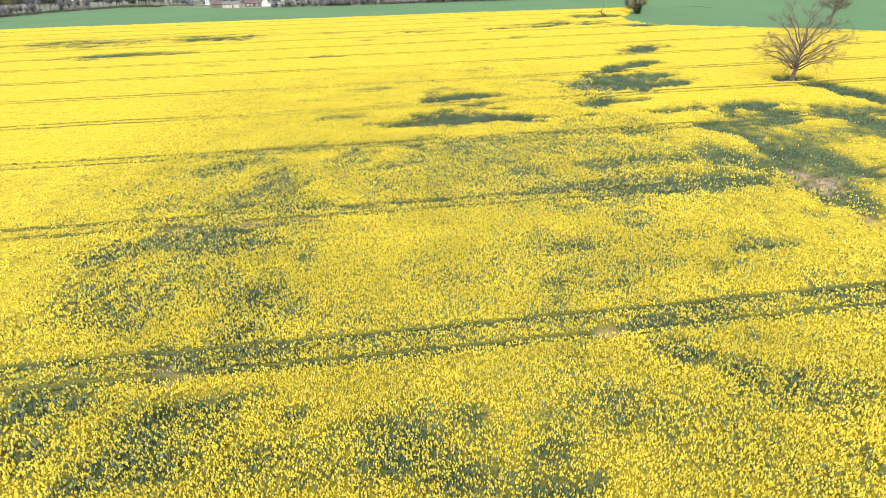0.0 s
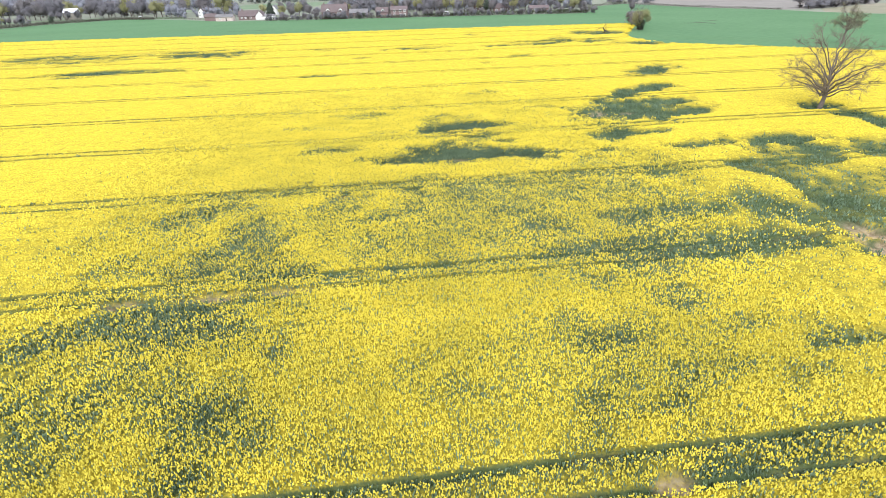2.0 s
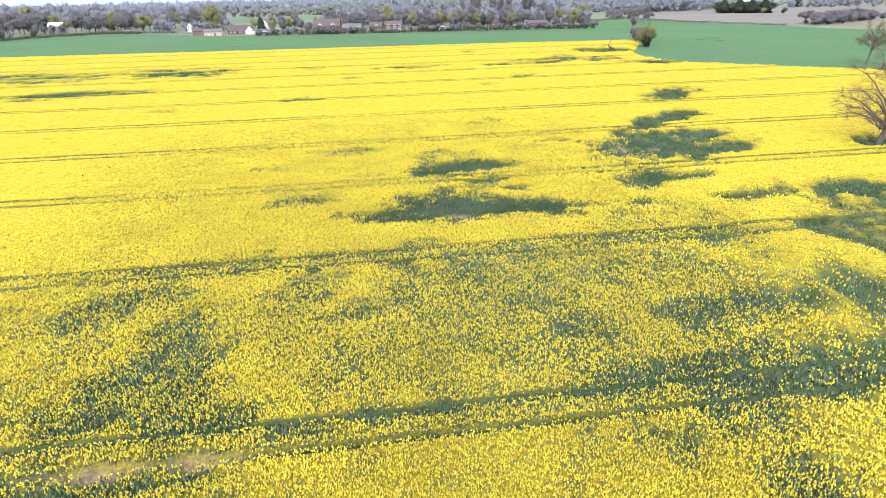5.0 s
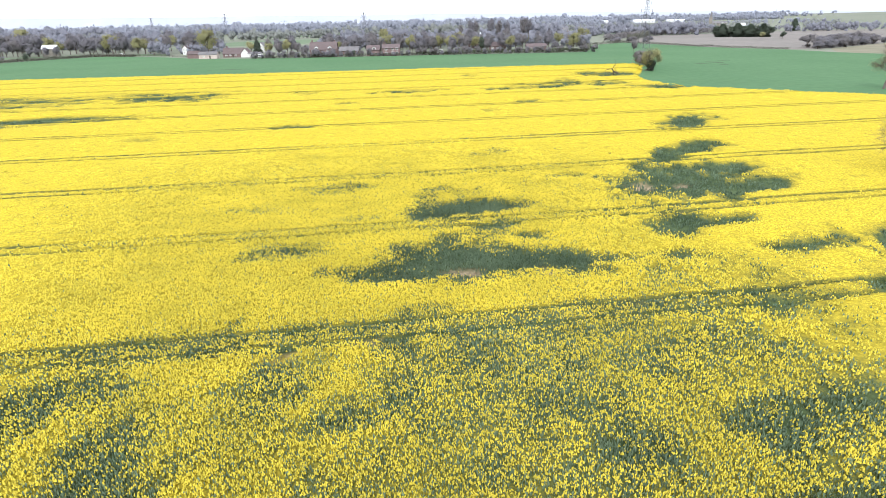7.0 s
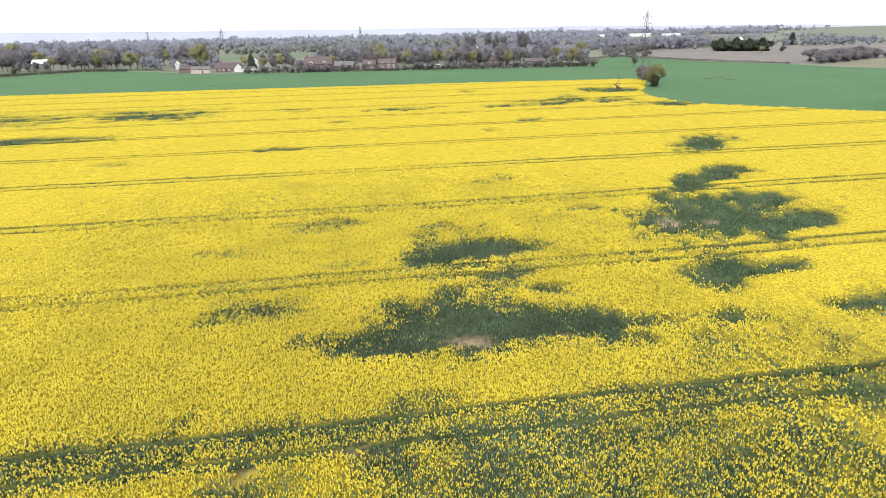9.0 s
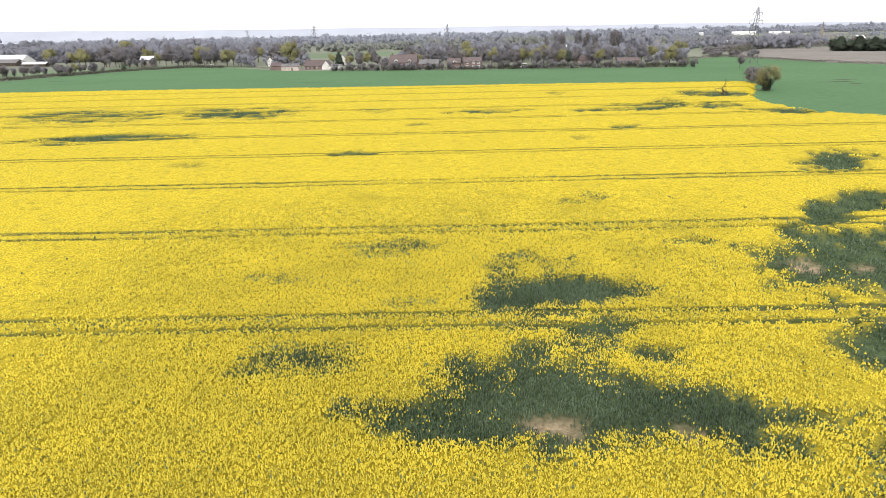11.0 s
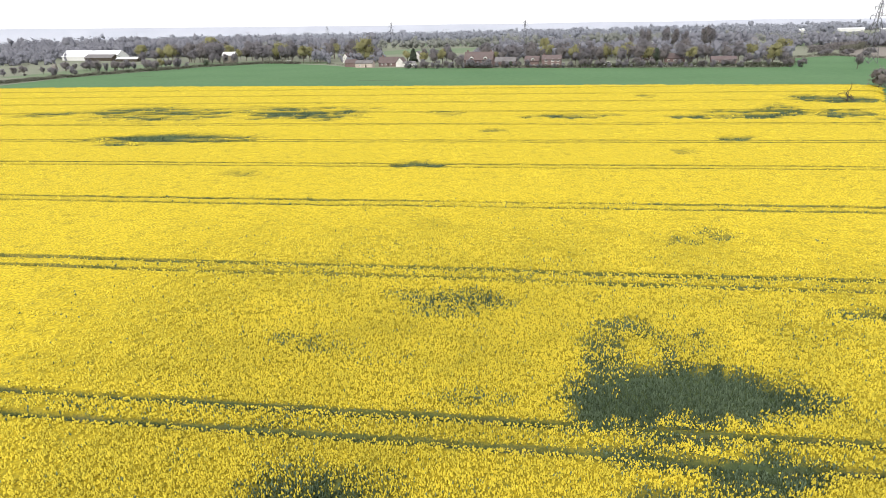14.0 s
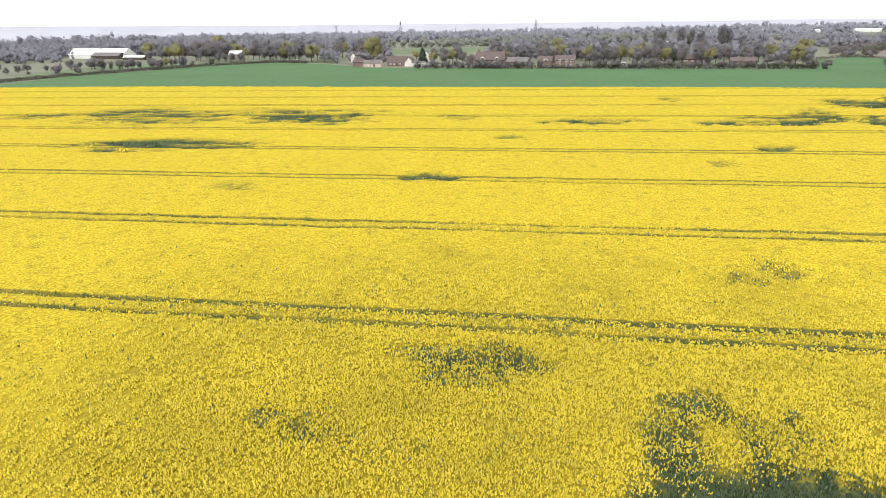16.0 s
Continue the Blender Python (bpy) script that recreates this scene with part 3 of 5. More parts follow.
sheet("ground_dry_field", [(285, 258), (305, 288), (385, 328), (560, 330), (450, 120), (334, 150)], 0.06, TAN, "pale dry field beside the wheat", "field")
sheet("ground_pasture", [(-205, 600), (-150, 800), (-40, 800), (-60, 640)], 0.05, PASTURE, "green pasture behind the village trees", "field")
sheet("ground_meadow", [(-200, 940), (-180, 1210), (60, 1150), (0, 960)], 0.05, PASTURE, "far green meadow between tree belts", "field")
sheet("ground_paddock", [(-350, 330), (-300, 335), (-258, 432), (-214, 474), (-150, 440), (-160, 475), (-240, 520), (-360, 470)], 0.03, PASTURE,
      "grassy paddock with orchard trees", "field")
sheet("ground_far_field", [(230, 690), (480, 800), (560, 740), (300, 650)], 0.05, PASTURE, "green field far behind the village", "field")


def soil_mark(x, y, a, b, turn):
    rng = np.random.RandomState(int(abs(x) * 7 + abs(y)))
    k = np.arange(14) * 2 * np.pi / 14
    r = rng.uniform(0.75, 1.15, 14)
    u, v, t = a * r * np.cos(k), b * r * np.sin(k), radians(turn)
    ring = np.stack([x + u * math.cos(t) - v * math.sin(t), y + u * math.sin(t) + v * math.cos(t), np.full(14, 0.06)], 1)
    tagged(new("soil_patch", mesh_of("soil_patch", ring, [np.arange(14)[None]], [DIRT])), "dark bare strip in the young wheat", "soil", "bare strips in the wheat", "structure")


soil_mark(176, 214, 9, 1.3, 5)
soil_mark(186, 224, 7, 1.0, 5)
soil_mark(177, 204, 3, 1.0, 0)
soil_mark(-70, 275, 14, 0.8, 178)
soil_mark(-240, 330, 12, 1.2, 170)


# ---- rapeseed crop ----
def build_crop():
    # leaf layer: a sheet whose lines run closer together along the wheel tracks and near the flight
    ys = np.arange(-132, 246, 1.5)
    extra = np.concatenate([24 * k + np.array([-2.4, -1.9, -1.6, -1.4, -1.22, -1.04, -0.84, -0.5, 0, 0.5, 0.84, 1.04, 1.22, 1.4, 1.6, 1.9, 2.4]) for k in range(-5, 10)])
    ys = np.unique(np.round(np.concatenate([ys, extra]), 2))
    xs = np.concatenate([np.arange(-300, -66, 3.0), np.arange(-66, 96, 1.0), np.arange(96, 200, 3.0)])
    gx, gy = np.meshgrid(xs, ys)
    x, y = gx.ravel(), gy.ravel()
    f, soil, h, wheel = crop_state(x, y)
    far = ease(36, 84, nearness(x, y))
    full = ease(0.35, 0.95, f)
    # 1 far off, 0 near the flight, where the sheet takes its shade-dark yellow
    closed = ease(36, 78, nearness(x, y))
    z = h * (0.50 + 0.20 * full * (1 - far) + 0.38 * far * np.clip(f * 1.4, 0, 1)) + 0.10 * (fractal(x, y, 1.1, 12) - 0.5)
    z = z * (1 - wheel) * (1 - 0.9 * soil) + 0.06
    cover = np.clip(full * 0.92 * (1 - far) + 1.06 * f * far * ease(0.10, 0.45, f), 0, 1) * (1 - (1 - 0.2 * far) * (1 - ease(0.22, 0.52, np.abs(np.abs(track_offset(x, y)) - 1.22))))
    ground_bits = np.clip(soil + 0.4 * wheel * (fractal(x, y, 2.2, 15) > 0.6), 0, 1)
    ok = inside(FIELD, x, y)
    z = np.where(ok, z, 0.0)
    ny, nx = gx.shape
    n = np.arange(nx * ny).reshape(ny, nx)
    quads = np.stack([n[:-1, :-1], n[:-1, 1:], n[1:, 1:], n[1:, :-1]], -1).reshape(-1, 4)
    quads = quads[ok[quads].any(1)]
    used = np.unique(quads)
    back_to = np.full(nx * ny, -1)
    back_to[used] = np.arange(len(used))
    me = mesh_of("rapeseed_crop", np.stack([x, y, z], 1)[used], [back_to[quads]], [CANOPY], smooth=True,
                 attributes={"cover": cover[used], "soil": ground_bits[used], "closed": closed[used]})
    crop = tagged(new("rapeseed_crop", me), "yellow flowering rapeseed crop with green gaps and tramlines", "crop", kind="stuff")

    # plants: one for each place of a loose grid, wider apart and larger where the flight never comes near
    rng = np.random.RandomState(5)
    step = 0.295
    rows = []
    for y0 in np.arange(-92, 240, 12.0):
        left, right = max(-215, -44 - 0.9 * max(0, y0 + 84)), min(175, 48 + 0.95 * max(0, y0 + 84))
        px, py = np.meshgrid(np.arange(left, right, step), np.arange(y0, y0 + 12, step))
        px, py = px.ravel(), py.ravel()
        away = nearness(px, py)
        apart = np.clip((away / 40) ** 1.15, 1.0, 4.0)
        keep = rng.rand(len(px)) < 1 / apart**2
        rows.append(np.stack([px[keep], py[keep], apart[keep]], 1))
    px, py, apart = np.concatenate(rows).T
    px, py = px + rng.uniform(-0.5, 0.5, len(px)) * step, py + rng.uniform(-0.5, 0.5, len(px)) * step
    ok = inside(FIELD, px, py)
    px, py, apart = px[ok], py[ok], apart[ok]
    f, soil, h, wheel = crop_state(px, py)
    tall_by = rng.normal(0, 0.045, len(px)) - 0.10 * (rng.rand(len(px)) < 0.08)
    bright_by = rng.normal(0, 0.07, len(px)) - 0.32 * (1 - np.clip(f * 1.1, 0, 1)) + np.where(apart > 1.6, 0.95, 0.55) * (fractal(px * 0.7, py, 2.4, 31) - 0.54)

    def spikes(pick, each):
        """Places of the flower spikes: a few for each plant, evenly strewn over its square, and whether each one is in bloom."""
        k = np.tile(np.arange(each), len(pick))
        pick = np.repeat(pick, each)
        n, size = len(pick), apart[pick]
        u = np.where(k < 4, (k % 2) * 0.5 - 0.25, 0.0) + rng.uniform(-0.5, 0.5, n) * np.where(k < 4, 0.5, 1.0)
        v = np.where(k < 4, (k // 2) * 0.5 - 0.25, 0.0) + rng.uniform(-0.5, 0.5, n) * np.where(k < 4, 0.5, 1.0)
        x, y = px[pick] + u * step * size, py[pick] + v * step * size
        off = np.abs(np.abs(track_offset(x, y)) - 1.22)
        track = off < 0.19 + 0.13 * rng.rand(n) + np.where(size > 2, 0.07, 0.015) * size
        alive = (off > 0.07) & (~track | (size < 6)) & (soil[pick] < 0.25 + 0.4 * rng.rand(n))
        share = np.where(size > 2, ease(0.50, 0.92, f[pick]), f[pick])
        patchy = (fractal(x, y, 0.8, 21) - 0.5) * np.where(size > 1.8, 0.5, 1.5) * (1 - f[pick]) * np.clip(f[pick] * 3, 0, 1)
        blooms = (rng.rand(n) < share + patchy) & ~track
        keep = alive & (blooms | (size < 2.5) | (f[pick] < 0.5)) & (~track | (rng.rand(n) < 0.8))
        return pick[keep], x[keep], y[keep], off[keep], blooms[keep]

    def plants(pick, x, y, off, tall, wide, dull, low=1.0):
        """Upright spikes with a blunt head, each one a kite folded along its stem."""
        n, size = len(pick), apart[pick] ** 0.88
        hh = h[pick] + tall_by[pick] * apart[pick] ** 0.3 + rng.normal(0, 0.045, n) - 0.12 * rng.rand(n) ** 4
        hh = hh * low * np.where(off < 0.24, 0.62, 1.0)
        length = tall * rng.uniform(0.75, 1.25, n) * apart[pick] ** 0.4 * np.where(off < 0.62, 0.62, 1.0)
        r = wide * rng.uniform(0.75, 1.25, n) * size
        a0, fold = rng.uniform(0, 6.28, n), rng.uniform(1.6, 2.5, n)
        lean = rng.normal(0, 0.025, (2, n))
        verts = np.zeros((n, 4, 3))
        out_a = a0 + fold / 2
        verts[:, 0] = np.stack([x + 0.9 * r * np.cos(out_a), y + 0.9 * r * np.sin(out_a), hh - length], 1)
        for e, a in ((1, a0), (3, a0 + fold)):
            rr = r * rng.uniform(0.8, 1.2, n)
            verts[:, e] = np.stack([x + rr * np.cos(a), y + rr * np.sin(a), hh - length * rng.uniform(0.22, 0.42, n)], 1)
        verts[:, 2] = np.stack([x + lean[0], y + lean[1], hh], 1)
        tri = np.array([(0, 1, 2), (0, 2, 3)])
        base = (np.arange(n) * 4)[:, None, None]
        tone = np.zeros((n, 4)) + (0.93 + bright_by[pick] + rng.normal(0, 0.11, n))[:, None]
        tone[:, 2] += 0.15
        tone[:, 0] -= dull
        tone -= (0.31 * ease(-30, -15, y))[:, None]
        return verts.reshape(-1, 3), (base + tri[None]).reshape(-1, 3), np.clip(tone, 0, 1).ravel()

    def heads_of(pick, x, y, off, tall, wide):
        """Flower heads: blunt three-sided spires, open below."""
        n, size = len(pick), apart[pick] ** 0.78
        hh = h[pick] + tall_by[pick] * apart[pick] ** 0.3 + rng.normal(0, 0.05, n) - 0.14 * rng.rand(n) ** 4
        hh = hh * np.where(off < 0.24, 0.62, 1.0)
        length = tall * rng.uniform(0.7, 1.3, n) * apart[pick] ** 0.35 * np.where(off < 0.62, 0.75, 1.0)
        r = wide * rng.uniform(0.72, 1.28, n) * size
        a0 = rng.uniform(0, 6.28, n)
        lean = rng.normal(0, 0.03, (2, n))
        verts = np.zeros((n, 4, 3))
        for e in range(3):
            a = a0 + e * 2.094 + rng.normal(0, 0.25, n)
            rr = r * rng.uniform(0.75, 1.25, n)
            verts[:, e] = np.stack([x + rr * np.cos(a), y + rr * np.sin(a), hh - length * rng.uniform(0.6, 1.1, n)], 1)
        verts[:, 3] = np.stack([x + lean[0], y + lean[1], hh], 1)
        tri = np.array([(0, 1, 3), (1, 2, 3), (2, 0, 3)])
        base = (np.arange(n) * 4)[:, None, None]
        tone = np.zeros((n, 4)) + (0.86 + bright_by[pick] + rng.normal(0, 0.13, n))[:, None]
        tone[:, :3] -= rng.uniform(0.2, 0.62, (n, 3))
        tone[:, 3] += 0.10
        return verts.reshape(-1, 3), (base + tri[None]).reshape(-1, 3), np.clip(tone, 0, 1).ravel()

    def joined(name, sets, mat, label):
        verts, tris, tones, start = [], [], [], 0
        for v, t, c in sets:
            verts.append(v), tris.append(t + start), tones.append(c)
            start += len(v)
        me = mesh_of(name, np.concatenate(verts), [np.concatenate(tris)], [mat], smooth=True, attributes={"tone": np.concatenate(tones)})
        return tagged(part(name, me, mat, crop, label), kind="stuff")

    near = apart < 1.5
    heads, leaves = [], []
    for which, each in ((np.flatnonzero(near), 6), (np.flatnonzero(~near), 4)):
        *spot, blooms = spikes(which, each)
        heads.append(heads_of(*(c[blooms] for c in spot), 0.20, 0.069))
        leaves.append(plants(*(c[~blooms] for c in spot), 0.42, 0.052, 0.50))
    # green stems and side shoots between the flowers of an open stand
    open_stand = np.flatnonzero((apart < 1.4) & (f < 0.80))
    *spot, _ = spikes(open_stand, 3)
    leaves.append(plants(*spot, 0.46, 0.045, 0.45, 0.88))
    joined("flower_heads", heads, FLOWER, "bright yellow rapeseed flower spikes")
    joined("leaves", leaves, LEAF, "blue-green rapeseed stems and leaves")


build_crop()


# ---- trees ----
def grow(rng, base, way, length, radius, depth, spread, segs, rise=0.12, kids=(2, 4), shrink=0.74, bend=0.16):
    """Branches by repeated forking. Adds (start, end, radius, radius) to segs."""
    p, w, r = np.array(base, float), np.array(way, float), radius
    steps = 3 if depth > 1 else 2
    for k in range(steps):
        w = w + rng.normal(0, bend, 3) + (0, 0, rise * 0.5)
        w /= np.linalg.norm(w)
        q, r2 = p + w * length / steps, r * (0.86 if depth > 1 else 0.7)
        segs.append((tuple(p), tuple(q), r, r2))
        p, r = q, r2
        if depth > 0 and k < steps - 1 and depth < 5 and rng.rand() < 0.75:
            side = w + rng.normal(0, spread, 3)
            side /= np.linalg.norm(side)
            grow(rng, p, side, length * shrink * rng.uniform(0.6, 0.95), r * 0.6, depth - 1, spread, segs, rise, kids, shrink, bend)
    if depth > 0:
        n = rng.randint(*kids)
        turn = rng.uniform(0, 6.28)
        for k in range(n):
            a = turn + k * 6.28 / n
            ref = np.array([math.cos(a), math.sin(a), 0.0])
            side = w + spread * (ref - w * (ref @ w)) * rng.uniform(0.8, 1.3)
            side[2] += rise
            side /= np.linalg.norm(side)
            grow(rng, p, side, length * shrink * rng.uniform(0.8, 1.15), r * 0.72, depth - 1, spread, segs, rise, kids, shrink, bend)


# the sight line over the garden wall to the pasture stays free of trees
OPEN_VIEW = [(-100, 425), (-36, 425), (-40, 640), (-30, 830), (-200, 830), (-165, 600)]
TREE_MESHES = {}


def tree_mesh(kind, variant):
    """Meshes for one kind of tree, one metre tall: a trunk with limbs that reach into the lobes of the crown, and the crown."""
    key = (kind, variant)
    if key in TREE_MESHES:
        return TREE_MESHES[key]
    rng = np.random.RandomState(100 + variant * 17 + len(kind) * 3 + ord(kind[0]))
    segs = [((0, 0, 0), (0.005, 0, 0.18), 0.026, 0.022), ((0.005, 0, 0.18), (0, 0.01, 0.36), 0.022, 0.017)]
    if kind == "conifer":
        segs.append(((0, 0.01, 0.36), (0, 0, 0.97), 0.017, 0.004))
        z = np.concatenate([np.full(26, a) for a in np.linspace(0.04, 0.97, 26)])
        a, r = rng.uniform(0, 6.28, len(z)), (1 - z) ** 0.7 * 0.25 * rng.uniform(0.35, 1.08, len(z)) + 0.015
        v, t = cards(rng, np.stack([r * np.cos(a), r * np.sin(a), z], 1), 0.06, 1.3, np.stack([np.cos(a), np.sin(a), 0 * a + 0.5], 1))
        mat = IVY
    else:
        mid, rx, rz = {"poplar": (0.58, 0.15, 0.36), "dense": (0.46, 0.30, 0.40), "ivy": (0.55, 0.27, 0.36)}.get(kind, (0.60, 0.27, 0.31))
        lobes = 12
        d = rng.normal(size=(lobes, 3))
        d /= np.linalg.norm(d, axis=1, keepdims=True)
        d *= rng.uniform(0.45, 0.90, (lobes, 1))
        spot = np.array([0, 0, mid]) + d * (rx, rx, rz)
        size = rng.uniform(0.13, 0.20, lobes) * (0.62 if kind == "poplar" else 1.0)
        for c in spot:
            fork = np.array([0, 0.01, rng.uniform(0.20, 0.42)])
            bend = fork + (c - fork) * 0.5 + (0, 0, -0.02)
            segs += [(tuple(fork), tuple(bend), 0.011, 0.008), (tuple(bend), tuple(c), 0.008, 0.004)]
            for _ in range(3):
                e = c + rng.normal(0, 0.07, 3)
                segs.append((tuple(bend * 0.3 + c * 0.7), tuple(e), 0.005, 0.0025))
        n = {"bare": 820, "poplar": 640, "budding": 1000, "ivy": 700, "dense": 640, "blossom": 500}[kind]
        pick = rng.randint(0, lobes, n)
        w = rng.normal(size=(n, 3))
        w /= np.linalg.norm(w, axis=1, keepdims=True)
        centres = spot[pick] + w * size[pick][:, None] * rng.uniform(0.4, 1.25, (n, 1))
        centres[:, 2] = np.clip(centres[:, 2], 0.03, 1.0)
        if kind in ("bare", "poplar"):
            v, t = cards(rng, centres, 0.036, 1.4, w * (1, 1, 0.3) + (0, 0, 0.3), 0.75)
            mat = TWIG if variant % 2 else MAUVE
        else:
            v, t = cards(rng, centres, 0.027 if kind == "budding" else 0.034, 1.0, w + (0, 0, 0.35))
            mat = {"budding": BUDS, "ivy": IVY, "dense": TWIG if variant % 2 else MAUVE, "blossom": BLOSSOM}[kind]
    middle = np.array([0, 0, 0.45]) if kind == "conifer" else np.array([0, 0, mid])
    if kind not in ("conifer", "poplar"):
        cv, ct, _ = lumps(rng, spot, size[:, None] * np.array([[0.70, 0.70, 0.70]]))
        v, t = np.concatenate([v, cv]), np.concatenate([t, ct + len(v)])
    crown = soften(mesh_of("crown", v, [t], [mat], smooth=True), (v - middle) * (1, 1, 0.8) + (0, 0, 0.12))
    TREE_MESHES[key] = tube_mesh("trunk", segs, BARK, 3), crown
    return TREE_MESHES[key]


TREE_LABELS = {"bare": "leafless grey-brown tree with fine twigs", "poplar": "tall leafless tree with upright limbs", "budding": "tree with a yellow-green budding crown",
               "ivy": "dark green tree thick with ivy", "dense": "low dense leafless bush of grey twigs", "blossom": "small tree in pale blossom",
               "conifer": "dark green conifer with a pointed crown"}
TREE_NAMES = {"dense": "bush", "conifer": "conifer"}


def tree(kind, x, y, height, variant=0, wide=1.0, label="", group="village trees"):
    name = TREE_NAMES.get(kind, "tree")
    turn = (x * 37.0 + y * 11.0) % 360
    root = thing(name, pose(x, y, -0.05, 0, 0, turn) @ Matrix.Diagonal((height * wide, height * wide, height, 1)), label or TREE_LABELS[kind], name, group)
    trunk, crown = tree_mesh(kind, variant)
    part("trunk", trunk, None, root)
    part("crown", crown, None, root)
    return root


def field_tree(x, y, height, seed, fork, reach, lean, limbs, budding, label):
    """A lone tree of the field: a leaning trunk, limbs that sweep out to a domed crown, side branches and fine twigs."""
    rng = np.random.RandomState(seed)
    trunk, crown = [], []
    top = np.array([lean * fork, 0.0, fork])
    p, r = np.zeros(3), height * 0.032
    for k in range(5):
        q = top * (k + 1) / 5 + np.array([0.03 * math.sin(2.1 * k), 0.02 * math.cos(1.7 * k), 0]) * (k < 4)
        trunk.append((tuple(p), tuple(q), r, r * 0.93))
        p, r = q, r * 0.93
    # the leader goes on up into the crown
    head = np.array([lean * fork * 1.15, 0.1, fork + (height - fork) * 0.45])
    for k in range(4):
        q = top + (head - top) * (k + 1) / 4 + rng.normal(0, 0.08, 3)
        trunk.append((tuple(p), tuple(q), r * 0.8, r * 0.6))
        p, r = q, r * 0.72
    middle, up, down = fork + (height - fork) * 0.36, (height - fork) * 0.64, (height - fork) * 0.34
    for k in range(limbs):
        rise = 1 - 1.75 * (k + 0.5) / limbs
        a = k * 2.39996 + rng.uniform(-0.3, 0.3)
        flat = math.sqrt(max(0.0, 1 - rise * rise))
        tip = np.array([flat * math.cos(a) * reach, flat * math.sin(a) * reach, middle + rise * (up if rise > 0 else down)]) * rng.uniform(0.86, 1.04)
        tip[0] += lean * fork
        high = (rise + 0.75) / 1.75
        start = top * (0.72 + 0.28 * min(1, 2 * high)) if high < 0.5 else top + (head - top) * (high - 0.5) * 1.5
        knee = start + (tip - start) * np.array([0.55, 0.55, 0.50 + 0.25 * flat]) + np.array([0, 0, 0.03 * height * flat])
        bend = [(1 - t) ** 2 * start + 2 * t * (1 - t) * knee + t * t * tip + rng.normal(0, 0.13, 3) * (t > 0) for t in np.linspace(0, 1, 9)]
        r0 = height * 0.0088
        for i in range(8):
            ra, rb = r0 * (1 - i / 8) ** 0.9 + 0.018, r0 * (1 - (i + 1) / 8) ** 0.9 + 0.018
            (trunk if i < 6 else crown).append((tuple(bend[i]), tuple(bend[i + 1]), ra, rb))
        for i in range(2, 9):
            for _ in range(3 if i > 3 else 1):
                way = (bend[i] - bend[i - 1]) / np.linalg.norm(bend[i] - bend[i - 1]) + rng.normal(0, 0.6, 3)
                way /= np.linalg.norm(way)
                run = rng.uniform(0.06, 0.13) * height * (1.15 - 0.06 * i)
                one = bend[i] + way * run * 0.5 + rng.normal(0, 0.08, 3)
                two = one + (way + rng.normal(0, 0.25, 3) + (0, 0, 0.05)) * run * 0.5
                crown += [(tuple(bend[i]), tuple(one), 0.030, 0.022), (tuple(one), tuple(two), 0.022, 0.013)]
                for m in range(11):
                    root_at = one + (two - one) * (m / 10)
                    fine = root_at + (way + rng.normal(0, 0.7, 3)) * rng.uniform(0.03, 0.065) * height
                    crown.append((tuple(root_at), tuple(fine), 0.012, 0.007))
    root = thing("tree", pose(x, y, -0.05), label, "tree", "lone trees of the field")
    part("trunk", tube_mesh("trunk", trunk, BARK, 7), None, root, "grey-brown trunk and limbs")
    twigs = part("crown", tube_mesh("crown", crown, TWIG_BARK, 3), None, root, "fine bare twigs")
    if budding:
        ends = np.array([c[1] for c in crown if c[2] < 0.02])
        spots = ends[rng.randint(0, len(ends), 3600)] + rng.normal(0, 0.22, (3600, 3))
        v, t = cards(rng, spots, 0.11)
        part("buds", soften(mesh_of("buds", v, [t], [BUDS], smooth=True), v - (0, 0, middle) + (0, 0, 2)), None, twigs, "yellow-green buds")
    return root


field_tree(81.0, 5.2, 15.2, 4, 3.6, 7.9, 0.20, 26, False, "large leafless tree standing in the rapeseed")
field_tree(165.3, 101.0, 12.5, 9, 5.6, 4.6, 0.12, 16, True, "small budding tree at the edge of the rapeseed")


